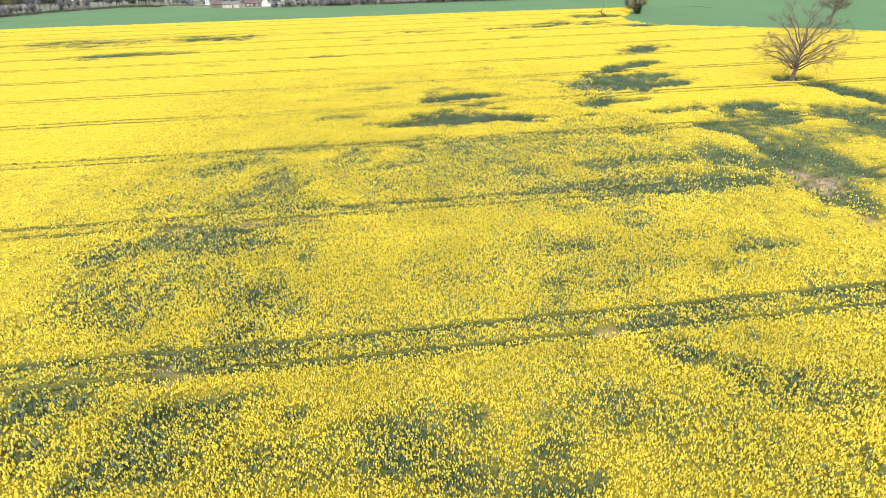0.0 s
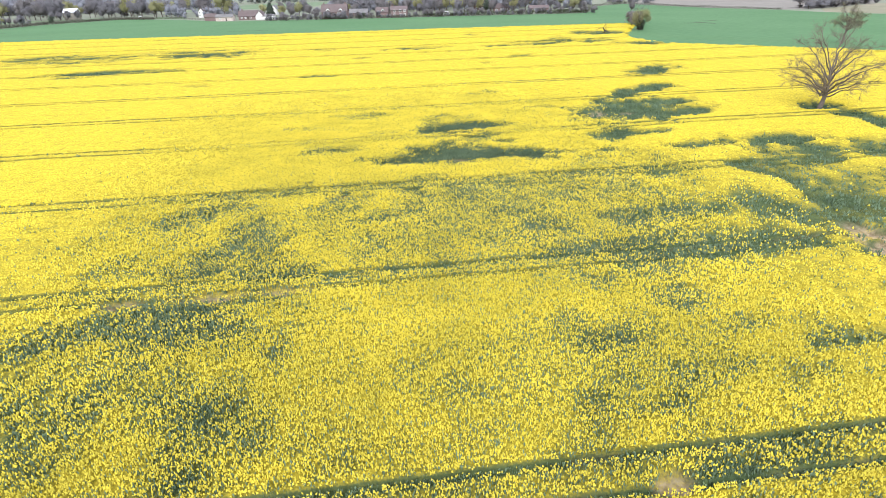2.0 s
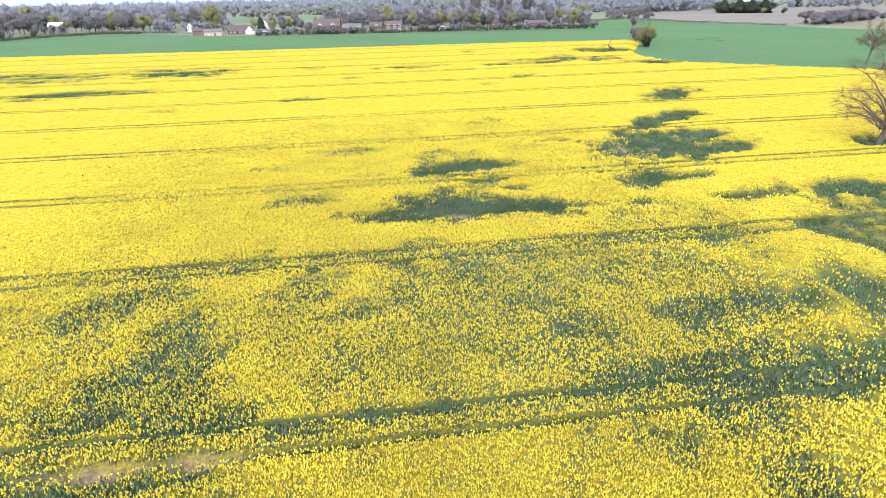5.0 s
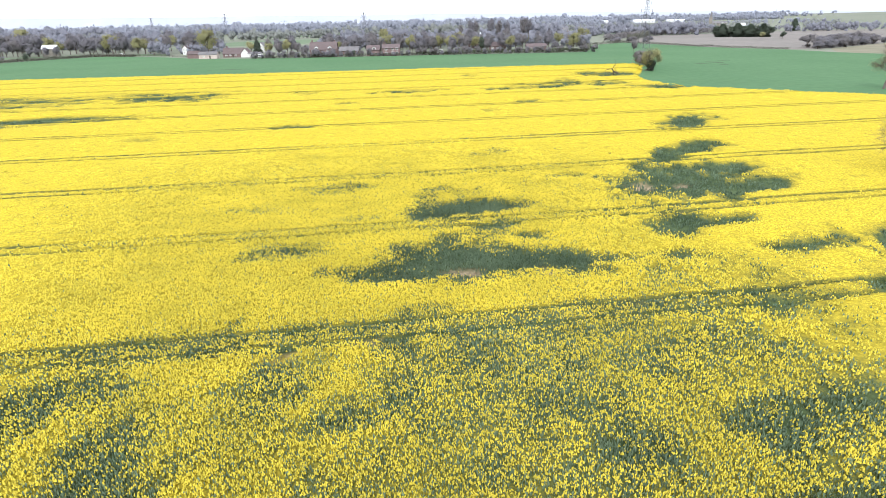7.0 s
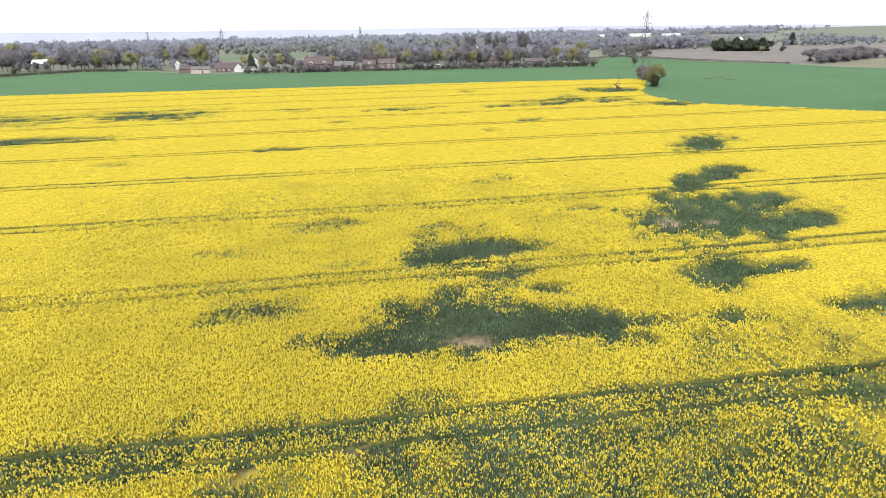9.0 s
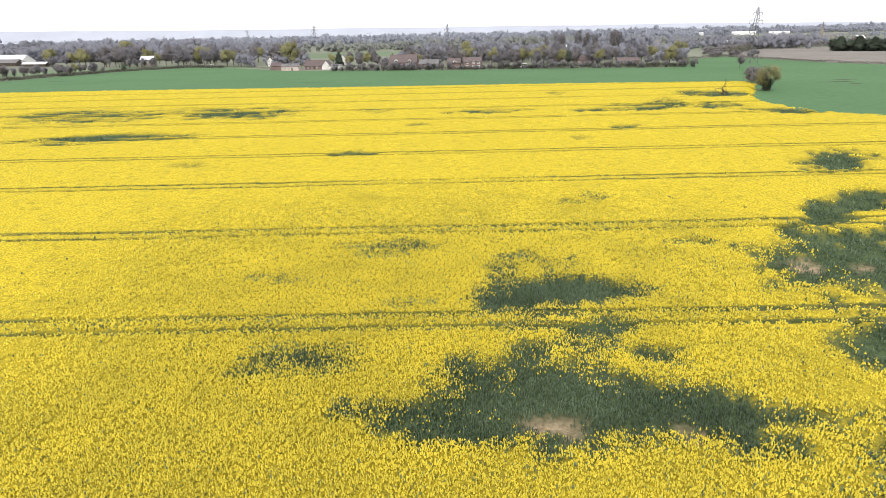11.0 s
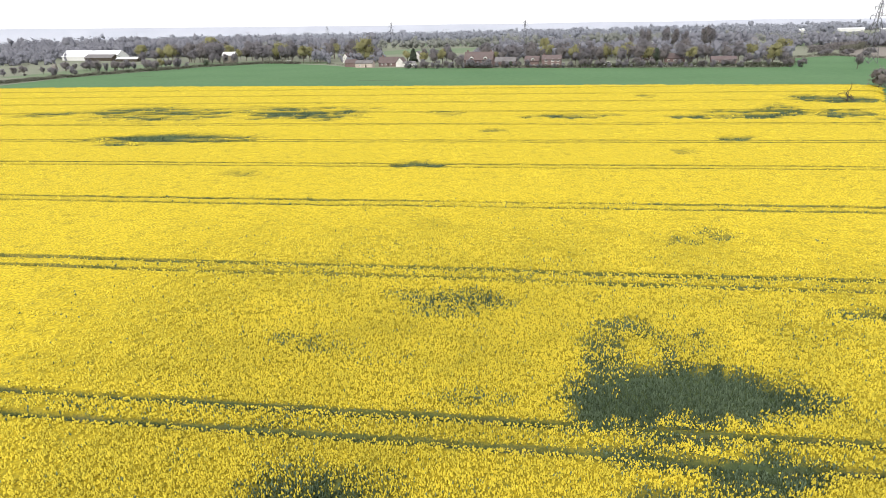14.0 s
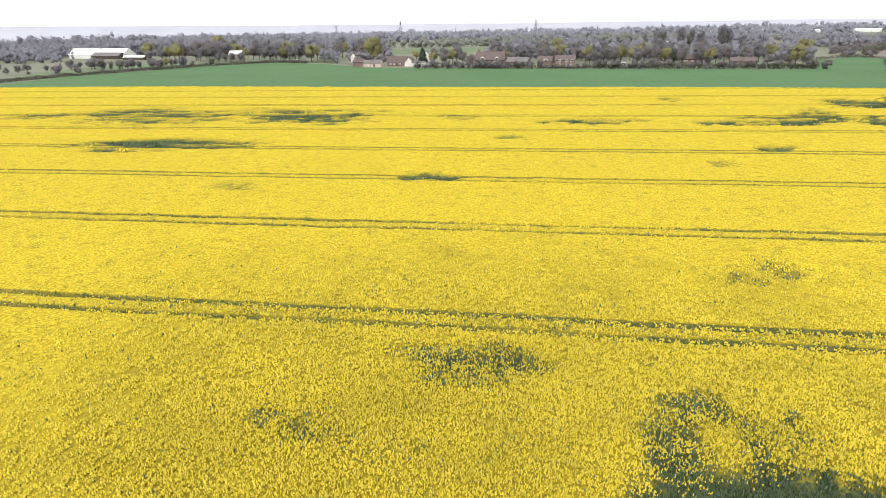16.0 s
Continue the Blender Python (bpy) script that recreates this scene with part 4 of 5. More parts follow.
def ivy_clump(x, y):
    """The stout ivy-clad tree at the field corner with a grey thicket behind it."""
    rng = np.random.RandomState(31)
    segs = []
    grow(rng, (0, 0, 0), (0, 0, 1), 2.2, 0.45, 4, 0.75, segs, 0.06, (2, 4), 0.75, 0.15)
    k = 10.4 / max(s[1][2] for s in segs)
    segs = [(tuple(np.array(a) * k), tuple(np.array(b) * k), r * k, q * k) for a, b, r, q in segs]
    root = thing("tree", pose(x, y, -0.05), "stout ivy-clad tree with a yellow-green budding crown at the field corner", "tree")
    part("trunk", tube_mesh("trunk", segs, BARK, 6), None, root)
    a, z = rng.uniform(0, 6.28, 1100), rng.uniform(0.3, 4.6, 1100)
    r = (1.0 + 0.9 * np.sin(np.clip(z / 6.5, 0, 1) * 2.6)) * rng.uniform(0.5, 1.1, 1100)
    v, t = cards(rng, np.stack([r * np.cos(a), r * np.sin(a), z], 1), 0.24)
    v[:, 2] = np.maximum(v[:, 2], 0.1)
    part("ivy", soften(mesh_of("ivy", v, [t], [IVY], smooth=True), v * (1, 1, 0) + (0, 0, 0.9)), None, root, "dark ivy round the trunk")
    d = rng.normal(size=(26, 3))
    d /= np.linalg.norm(d, axis=1, keepdims=True)
    lobe = np.array([0, 0, 5.9]) + d * (3.3, 3.3, 2.6)
    w = rng.normal(size=(11000, 3))
    w /= np.linalg.norm(w, axis=1, keepdims=True)
    spots = lobe[rng.randint(0, 26, 11000)] + w * 1.7 * rng.uniform(0.2, 1.1, (11000, 1))
    v, t = cards(rng, spots, 0.13, 1.0, w + (0, 0, 0.3))
    crown = soften(mesh_of("crown", v, [t], [BUDS], smooth=True), (v - (0, 0, 5.0)) * (1, 1, 0.8) + (0, 0, 0.8))
    part("crown", crown, None, root, "yellow-green budding crown")


ivy_clump(128.5, 184.0)
tree("bare", 181, 312, 9.0, 1, 0.8, "slender leafless tree in the wheat", "lone trees of the field")


def dead_branches(x, y):
    rng = np.random.RandomState(8)
    root = thing("dead_tree", pose(x, y, 0), "broken dead branches standing out of the crop", "dead tree")
    for name, dx, way, run in (("trunk", 0.0, (0.55, 0, 0.9), 3.2), ("limb", 2.8, (0.35, 0.1, 1.0), 3.4), ("limb", 5.2, (-0.3, 0, 0.9), 2.6)):
        segs = []
        grow(rng, (dx, 0, 0), way, run, 0.28, 2, 0.85, segs, -0.02, (2, 3), 0.72, 0.34)
        part(name, tube_mesh(name, segs, DARK_WOOD, 6), None, root)


dead_branches(101.5, 168.5)

# village trees, from the red barn eastwards, then the western paddock and the far right
tree("budding", -110, 400, 22.5, 0, 0.95, "broad yellow-green budding tree beside the white shed")
tree("conifer", -82, 446, 10.5, 0, 1.4, "narrow dark cypress behind the long house")
tree("budding", -88, 452, 10.5, 1, 1.2)
tree("bare", -72, 438, 13.0, 3, 0.9)
tree("bare", -60, 402, 10.0, 1, 1.1)
tree("dense", -64, 384, 7.0, 0, 1.5)
tree("bare", -52, 420, 15.0, 2, 0.9)
tree("dense", -48, 380, 6.0, 1, 1.5)
tree("dense", -40, 388, 7.0, 3, 1.5)
tree("dense", -20, 362, 5.5, 0, 1.7)
tree("dense", -6, 362, 6.0, 2, 1.7)
tree("ivy", -3, 364, 4.8, 0, 1.8)
tree("ivy", -22, 520, 10.5, 1, 1.6, "broad dark evergreen behind the brick house")
tree("ivy", 7, 520, 9.5, 2, 1.9, "broad dark evergreen behind the brick house")
tree("ivy", -16, 520, 10.0, 0, 1.6, "broad dark evergreen behind the brick house")
tree("budding", 27, 560, 17.0, 2, 0.9)
tree("budding", 40, 406, 14.5, 3, 0.9)
tree("bare", 47, 384, 12.5, 0, 1.0)
tree("bare", 56, 382, 13.5, 3, 0.9)
tree("budding", 62, 396, 13.5, 4, 0.8)
tree("bare", 70, 379, 11.5, 2, 1.1)
tree("dense", 78, 372, 7.0, 1, 1.5)
tree("bare", 84, 396, 13.0, 1, 1.0)
tree("ivy", 93, 384, 12.0, 0, 0.9)
tree("bare", 101, 398, 12.5, 2, 1.0)
tree("budding", 114, 378, 12.0, 1, 0.95)
tree("bare", 122, 392, 12.0, 0, 1.1)
tree("bare", 130, 402, 13.0, 3, 1.0)
tree("bare", 142, 398, 11.5, 1, 1.1)
tree("budding", 154, 352, 14.0, 0, 1.15, "spreading pale budding tree at the end of the hedge")
tree("bare", 160, 356, 11.0, 2, 0.9)
tree("bare", 32, 398, 12.5, 1, 1.0)
tree("bare", 18, 404, 12.0, 3, 1.0)
for k, (tx, ty, th) in enumerate([(120, 570, 26), (127, 580, 24), (142, 573, 25.5), (149, 566, 25), (160, 575, 23), (175, 560, 27), (183, 570, 23), (110, 575, 21)]):
    tree("poplar", tx, ty, th, k % 4, 0.75, group="tall trees behind the village")
for k, (tx, ty, th) in enumerate([(-330, 522, 19.5), (-313, 516, 20), (-343, 617, 25), (-300, 560, 21), (-262, 540, 19), (-280, 530, 17), (-240, 530, 16), (-225, 505, 16),
                                  (-217, 496, 16.5), (-207, 486, 15), (-198, 480, 17), (-185, 476, 16), (-174, 480, 11)]):
    tree(("bare", "bare", "budding")[k % 3] if k not in (0, 4) else "bare", tx, ty, th, k % 5, 1.0, group="paddock trees")
tree("budding", -386, 549, 18.5, 2, 1.0, "rounded yellow-green budding tree near the glasshouse", "paddock trees")
tree("budding", -278, 410, 8.8, 3, 1.15, "small rounded yellow-green tree beside the bank", "paddock trees")
tree("ivy", -248, 424, 7.0, 1, 1.2, "round dark bush beside the bank", "paddock trees")
for tx, ty in ((-271, 489), (-263, 487), (-257, 490), (-277, 488)):
    tree("bare", tx, ty, 8.5, 2, 1.2, "leafless tree before the pale-roofed building", "paddock trees")
tree("blossom", -331, 363, 8.0, 0, 1.0, "", "paddock trees")
for k in range(15):
    tree("bare", -352 + k * 6.6 + (k % 3) * 1.5, 398 - (k % 2) * 12 - k * 0.6 + (k % 4) * 4, 7.6 + (k % 3) * 0.8, k % 4, 1.2, "low leafless orchard tree", "orchard trees")
for k in range(9):
    tree("conifer" if k % 2 else "ivy", 366 + k * 4.2 + (k > 2) * 3, 514 - k * 4, 12.8 - k % 3 * 0.5, k % 3, 2.3 if k % 2 else 1.3, "tall dark evergreen in a shelter belt", "shelter belt")
tree("ivy", 386, 440, 7.0, 1, 1.2)
tree("conifer", 546, 632, 14.0, 2, 1.6)
tree("budding", 374, 452, 6.5, 0, 1.2)
for k in range(34):
    a = k / 33
    tree("dense", 296 + 84 * a + (k % 3) * 4, 288 + 44 * a + (k % 4) * 5, 6.2 + (k % 4) * 1.2, k % 5, 1.7, "grey leafless scrub beside the dry field", "scrub")
for k in range(9):
    tree("dense", 225 + k * 5, 446 + (k % 3) * 6, 4.5 + k % 3, k % 4, 1.8, "low leafless scrub beside the wheat", "scrub")


HOUSE_PLOTS = [(-140, 463, 10), (-121, 403, 9), (-108, 394, 13), (-92, 402, 15), (-82, 398, 8), (-76, 396, 9), (-80, 461, 8), (-24, 372, 19), (-7, 392, 15), (11, 368, 9),
               (23, 364, 12), (109, 400, 13), (134, 378, 15), (97, 430, 11), (-265, 500, 13), (-483, 606, 96), (-462, 590, 46), (-408, 560, 30)]


# gardens, paddock and lanes: smaller trees scattered between the houses
def scatter(count, x0, x1, y_of, deep, low, high, seed, kinds, label, group):
    rng = np.random.RandomState(seed)
    for k in range(count):
        x = x0 + (x1 - x0) * (k + rng.rand()) / count
        y = y_of(x) + deep * rng.rand()
        if y > 426 and inside(OPEN_VIEW, np.array([x]), np.array([y]))[0]:
            continue
        if any(abs(x - hx) < hw / 2 + 3 and abs(y - hy) < 5.6 for hx, hy, hw in HOUSE_PLOTS):
            continue
        tree(kinds[rng.randint(len(kinds))], x, y, rng.uniform(low, high), rng.randint(5), rng.uniform(0.9, 1.35), label, group)


scatter(74, -76, 165, lambda x: 357.6 - 0.165 * x, 4.5, 3.0, 6.5, 1, ("bare", "dense", "dense"), "leafless garden shrub behind the hedge", "garden shrubs")
scatter(34, -70, 170, lambda x: 392 - 0.16 * x, 34, 8.0, 14.0, 2, ("bare", "bare", "bare", "budding", "dense"), "leafless garden tree among the houses", "garden trees")
scatter(44, -150, 190, lambda x: 430 - 0.16 * x, 50, 10.0, 16.0, 3, ("bare", "bare", "budding"), "leafless tree behind the village", "garden trees")
scatter(60, -372, -160, lambda x: 478 - 0.14 * (x + 165), 110, 11.0, 20.0, 4, ("bare", "bare", "dense", "bare", "budding"), "leafless tree in the western paddock", "paddock trees")
scatter(16, -350, -262, lambda x: 405 + 0.2 * (x + 262), 20, 5.0, 8.0, 5, ("bare", "dense"), "low leafless orchard tree", "orchard trees")
scatter(14, -420, -300, lambda x: 330.0, 40, 5.0, 9.0, 6, ("bare", "dense"), "leafless shrub beside the western track", "paddock trees")


# ---- hedges, banks and woods ----
def hedge(name, line, width, height, mat, label, per_metre=14, size=0.35):
    """A hedge of many small clumps along a line."""
    rng = np.random.RandomState(len(label) + int(abs(line[0][0])))
    centres = []
    for (ax, ay), (bx, by) in zip(line, line[1:]):
        run = math.hypot(bx - ax, by - ay)
        n = int(run * per_metre)
        u = rng.rand(n)
        x, y = ax + (bx - ax) * u, ay + (by - ay) * u
        hh = height * (0.55 + 0.75 * fractal(x, y, 7, 3))
        centres.append(np.stack([x + rng.normal(0, width / 3, n), y + rng.normal(0, width / 3, n), hh * rng.rand(n) ** 0.7], 1))
    centres = np.concatenate(centres)
    v, t = cards(rng, centres, size, 1.0, rng.normal(0, 0.6, (len(centres), 3)) + (0, -0.5, 0.8))
    ways = np.repeat(rng.normal(0, 0.35, (len(centres), 3)) + np.stack([0 * centres[:, 2], 0 * centres[:, 2] - 0.5, 0.2 + centres[:, 2] / height], 1), 4, axis=0)
    return tagged(new(name, soften(mesh_of(name, v, [t], [mat], smooth=True), ways)), label, "hedge", kind="stuff")


for tx, ty, th in ((134.5, 207, 11.0), (141, 211, 9.5)):
    tree("dense", tx, ty, th, 1, 0.95, "grey-brown leafless bush behind the ivy-clad tree", "bushes at the field corner")
hedge("hedge", [(40, 356), (75, 350), (112, 343), (150, 334), (160, 338)], 2.0, 2.8, CLIPPED, "clipped dark green hedge along the village gardens", 40, 0.4)
hedge("hedge", [(-76, 376), (-50, 372), (-8, 362), (40, 356)], 2.2, 2.0, HEDGE, "loose garden hedge beside the wheat", 26)
hedge("hedge", [(-300, 262), (-296, 318), (-254, 430), (-212, 470), (-180, 452)], 3.4, 2.2, HEDGE, "brown hedge bank on the wheat field's edge", 34, 0.45)
hedge("hedge", [(236, 454), (256, 348), (281, 294)], 1.6, 1.5, HEDGE, "low dark hedge between wheat and rough grass")
hedge("hedge", [(165, 350), (192, 420), (238, 452)], 2.0, 2.2, HEDGE, "hedge along the far edge of the wheat")
hedge("hedge", [(255, 480), (310, 560), (330, 590)], 3.0, 5.0, HEDGE, "tall hedge beside the rough grass", 20, 0.6)
hedge("hedge", [(240, 500), (330, 600), (500, 640)], 4.0, 6.0, TWIG, "tall leafless hedgerow behind the rough grass", 20, 0.7)


def wood(cx, cy, length, depth, turn, height, count, mat, label, gap_share=0.35):
    """A belt of far trees, with an uneven outline: trunks and clumps, too many to count."""
    rng = np.random.RandomState(int(abs(cx) * 3 + abs(cy)))
    u, w = rng.uniform(-0.5, 0.5, count) * length, rng.uniform(-0.5, 0.5, count) * depth
    keep = value_noise(u, w + cy, 38) > gap_share
    u, w = u[keep], w[keep]
    t = radians(turn)
    x, y = cx + u * math.cos(t) - w * math.sin(t), cy + u * math.sin(t) + w * math.cos(t)
    clear = ~inside(OPEN_VIEW, x, y)
    x, y = x[clear], y[clear]
    n = len(x)
    hh = height * rng.uniform(0.55, 1.1, n) * (0.75 + 0.5 * value_noise(x, y, 60, 4))
    r = hh * rng.uniform(0.30, 0.50, n)
    # clumps of twigs through the whole crown, so that one tree shows through the next
    middle = np.stack([x, y, hh * 0.53], 1)
    span = np.stack([r, r, hh * 0.45], 1)
    per = 56 if cy < 900 else 30 if cy < 1700 else 12
    d = rng.normal(size=(n, per, 3))
    d /= np.linalg.norm(d, axis=2, keepdims=True)
    pts = middle[:, None] + d * span[:, None] * rng.uniform(0.30, 1.12, (n, per, 1)) ** 0.7
    v, tri = cards(rng, pts.reshape(-1, 3), np.repeat(hh * (0.050 if cy < 900 else 0.062 if cy < 1700 else 0.09), per)[:, None], 1.2, (d * (1, 1, 0.3) + (0, 0, 0.35)).reshape(-1, 3), 0.85)
    tv, tq = tubes(np.stack([x, y, np.full(n, -0.1)], 1), np.stack([x, y, hh * 0.5], 1), hh * 0.018, hh * 0.008, 3)
    many = 4 if cy < 900 else 3
    spread = rng.normal(0, 0.40, (n, many, 3)) * span[:, None] + middle[:, None] - np.array([0, 0, 0.10]) * hh[:, None, None]
    cv, ct, cw = lumps(rng, spread.reshape(-1, 3), np.repeat(span * (0.54 if many > 3 else 0.56), many, axis=0))
    cv[:, 2] = np.maximum(cv[:, 2], 0.0)
    me = mesh_of("woodland", np.concatenate([v, cv, tv]), [np.concatenate([tri, ct + len(v)]), tq + len(v) + len(cv)], [mat, BARK],
                 index=np.concatenate([np.zeros(len(tri) + len(ct)), np.ones(len(tq))]), smooth=True)
    lift = np.array([0, 0, 0.3])
    out_of = np.repeat((d * (1, 1, 0.8) + lift).reshape(-1, 3), 4, axis=0)
    soften(me, np.concatenate([out_of, cw + lift, np.tile([[0.0, -0.7, 0.3]], (len(tv), 1))]))
    return tagged(new("woodland", me), label, "woodland", kind="stuff")


wood(-20, 470, 330, 60, -4, 11, 182, HAZY_FAR_WOOD, "leafless trees behind the village")
wood(90, 480, 240, 120, -6, 12, 208, HAZY_FAR_WOOD, "leafless trees behind the village gardens", 0.2)
wood(-430, 705, 420, 120, -8, 16, 390, HAZY_FAR_WOOD, "leafless wood round the glasshouse")
wood(-600, 590, 300, 150, -15, 13, 330, HAZY_FAR_WOOD, "leafless wood beyond the western orchard", 0.3)
wood(-760, 800, 500, 200, -10, 17, 420, HAZY_FAR_WOOD, "leafless wood far to the west", 0.25)
wood(-300, 720, 520, 140, 0, 19, 494, HAZY_FAR_WOOD, "leafless wood west of the village", 0.3)
wood(190, 660, 420, 90, -10, 14, 338, HAZY_FAR_WOOD, "leafless tree belt east of the village")
wood(420, 700, 500, 120, -25, 12, 312, HAZY_FAR_WOOD, "leafless hedgerow trees beyond the rough grass")
wood(520, 820, 420, 100, -20, 11, 234, HAZY_FAR_GREEN, "budding trees beyond the rough grass", 0.5)
wood(-700, 1010, 620, 140, -10, 26, 390, HAZY_FAR_WOOD, "tall leafless wood far to the west", 0.3)
wood(-60, 860, 700, 60, -3, 16, 390, HAZY_FAR_GREEN, "budding tree belt behind the pasture", 0.4)
wood(-150, 1290, 1500, 160, -3, 22, 832, HAZY_HORIZON_WOOD, "far leafless woods", 0.28)
wood(500, 1180, 900, 160, -12, 9, 520, HAZY_HORIZON_WOOD, "far leafless woods", 0.35)
wood(300, 960, 500, 60, -6, 12, 234, HAZY_FAR_WOOD, "far hedgerow trees", 0.5)
wood(100, 1800, 2400, 260, -2, 20, 1092, HAZY_HORIZON_WOOD, "woods towards the horizon", 0.25)
wood(900, 1850, 900, 200, -20, 18, 520, HAZY_HORIZON_WOOD, "woods towards the horizon", 0.3)
wood(-900, 1500, 1200, 260, 8, 22, 676, HAZY_HORIZON_WOOD, "woods towards the horizon", 0.25)
wood(200, 2500, 3600, 500, 0, 24, 1352, HAZY_HORIZON_WOOD, "woods on the horizon", 0.15)


def ridge(name, y, half, low, high, seed, label):
    rng = np.random.RandomState(seed)
    xs = np.linspace(-half, half, 90)
    tops = low + (high - low) * fractal(xs, xs * 0 + seed * 31, half / 4) + 18 - 0.011 * xs
    v = np.concatenate([np.stack([xs, np.full(90, y), np.full(90, -1)], 1), np.stack([xs, y + 120 + 0 * xs, tops], 1), np.stack([xs, np.full(90, y + 900), np.full(90, -1)], 1)])
    n = np.arange(89)
    q = np.concatenate([np.stack([n, n + 1, n + 91, n + 90], 1), np.stack([n + 90, n + 91, n + 181, n + 180], 1)])
    return tagged(new(name, mesh_of(name, v, [q], [HAZE_RIDGE], smooth=True)), label, "hills", kind="structure")


ridge("backdrop_hills", 3900, 4600, 26, 50, 3, "low hills on the horizon, coloured blue-grey with haze")


# ---- buildings ----
def pitched(name, w, d, eaves, ridge_h, over, mat, thick=0.22):
    """A pitched roof of two slabs with thickness, its ridge along x."""
    bm = bmesh.new()
    slope_y, slope_z = d / 2 + over, (ridge_h - eaves) * (d / 2 + over) / (d / 2)
    for s in (-1, 1):
        lower, upper = Vector((0, s * slope_y, ridge_h - slope_z)), Vector((0, 0, ridge_h))
        up = Vector((0, s * slope_z, slope_y)).normalized() * thick
        corners = [lower, upper, upper + Vector((0, 0, thick * 1.2)), lower + up]
        rings = [[bm.verts.new(c + Vector((x, 0, 0))) for c in corners] for x in (-w / 2 - over, w / 2 + over)]
        bm.faces.new(rings[0]), bm.faces.new(list(reversed(rings[1])))
        for k in range(4):
            bm.faces.new((rings[0][k], rings[1][k], rings[1][(k + 1) % 4], rings[0][(k + 1) % 4]))
    bmesh.ops.recalc_face_normals(bm, faces=bm.faces)
    return bm


def gabled_wall(w, d, eaves, ridge_h):
    bm = bmesh.new()
    prof = [(-d / 2, 0), (d / 2, 0), (d / 2, eaves), (0, ridge_h), (-d / 2, eaves)]
    rings = [[bm.verts.new((x, y, z)) for y, z in prof] for x in (-w / 2, w / 2)]
    bm.faces.new(rings[0]), bm.faces.new(list(reversed(rings[1])))
    for k in range(5):
        bm.faces.new((rings[0][k], rings[1][k], rings[1][(k + 1) % 5], rings[0][(k + 1) % 5]))
    bmesh.ops.recalc_face_normals(bm, faces=bm.faces)
    return bm


def window(root, x, y, z, w, h, turn=0.0, name="window"):
    """A white frame standing proud of the wall, with a dark pane and a glazing bar."""
    bm = bmesh.new()
    for dx, dz, sx, sz in ((-w / 2, 0, 0.22, h), (w / 2, 0, 0.22, h), (0, 0, w, 0.22), (0, h - 0.2, w, 0.2), (0, 0, 0.14, h)):
        box(bm, dx, -0.05, dz, sx, 0.12, sz)
    bm.transform(pose(x, y, z, 0, 0, turn))
    frame_ob = part(name, bm, WHITE, root, "white-framed window")
    pane = boxed(0, -0.02, 0.05, w - 0.1, 0.05, h - 0.1)
    pane.transform(pose(x, y, z, 0, 0, turn))
    part("pane", pane, GLASS, frame_ob)


def house(name, x, y, turn, w, d, eaves, ridge_h, walls, roof, windows, label, chimneys=(), dormers=(), door=None, category="house"):
    """A house with its ridge along local x, its front towards local -y."""
    root = thing(name, pose(x, y, 0, 0, 0, turn), label, category, "village houses" if category == "house" else "")
    part("wall", gabled_wall(w, d, eaves, ridge_h - 0.05), walls, root)
    roof_ob = part("roof", pitched("roof", w, d, eaves, ridge_h, 0.35, roof), roof, root)
    for wx, wz, ww, wh in windows:
        window(root, wx, -d / 2, wz, ww, wh)
    if door is not None:
        part("door", boxed(door, -d / 2 - 0.03, 0.0, 1.0, 0.12, 2.05), DOOR, root)
    for cx, cw in chimneys:
        bm = boxed(cx, 0, ridge_h - 0.6, cw, 0.7, 1.9)
        box(bm, cx, 0, ridge_h + 1.3, cw + 0.16, 0.86, 0.14)
        part("chimney", bm, BRICK, roof_ob)
    for dx, dw in dormers:
        bm = gabled_wall(d * 0.36, dw, 1.3, 2.2)
        bm.transform(pose(dx, -d * 0.30, eaves - 0.1, 0, 0, 90))
        dormer = part("dormer", bm, WHITE, root, "white gabled dormer")
        pane = boxed(dx, -d * 0.48 - 0.03, eaves + 0.15, dw * 0.55, 0.05, 0.95)
        part("pane", pane, GLASS, dormer)
        rb = pitched("dormer_roof", d * 0.36, dw, 1.3, 2.2, 0.15, roof, 0.12)
        rb.transform(pose(dx, -d * 0.30, eaves - 0.1, 0, 0, 90))
        part("dormer_roof", rb, roof, dormer)
    return root


ROWS2 = lambda xs, w=1.5, h=1.4, z=(0.9, 3.6): [(a, b, w, h) for b in z for a in xs]
house("house", -140, 463, 62, 9.5, 6.5, 4.6, 7.4, RENDER_WALL, TILE, [], "white rendered gabled house with dark windows", chimneys=((2.5, 0.9),))
white_house = [o for o in scene.objects if o.get("label") == "white rendered gabled house with dark windows"][0]
for wy, wz in ((-1.7, 0.9), (1.7, 0.9), (-1.6, 3.2), (1.4, 3.2)):
    window(white_house, -4.75, wy, wz, 1.2, 1.3, -90)
for wx in (-3.0, 0.2, 3.2):
    window(white_house, wx, -3.25, 3.0, 1.1, 1.2)
house("barn", -121, 403, -4, 8.5, 7, 3.0, 5.0, BRICK, TILE, [], "red brick barn with a tiled roof", category="barn")
house("shed", -108.5, 393.5, -6, 13, 6, 2.9, 4.6, PINK_WALL, SLATE, [(-3, 1.0, 1.0, 1.0)], "pale boarded shed under the budding tree", door=1.5, category="shed")
house("house", -92, 402, -8, 15, 7, 2.7, 6.4, BRICK, TILE, [(-5, 0.9, 1.2, 1.1), (-2, 0.9, 1.2, 1.1), (2, 0.9, 1.2, 1.1)], "long low brick house with a clay-tiled roof", chimneys=((-5, 0.9),), door=0)
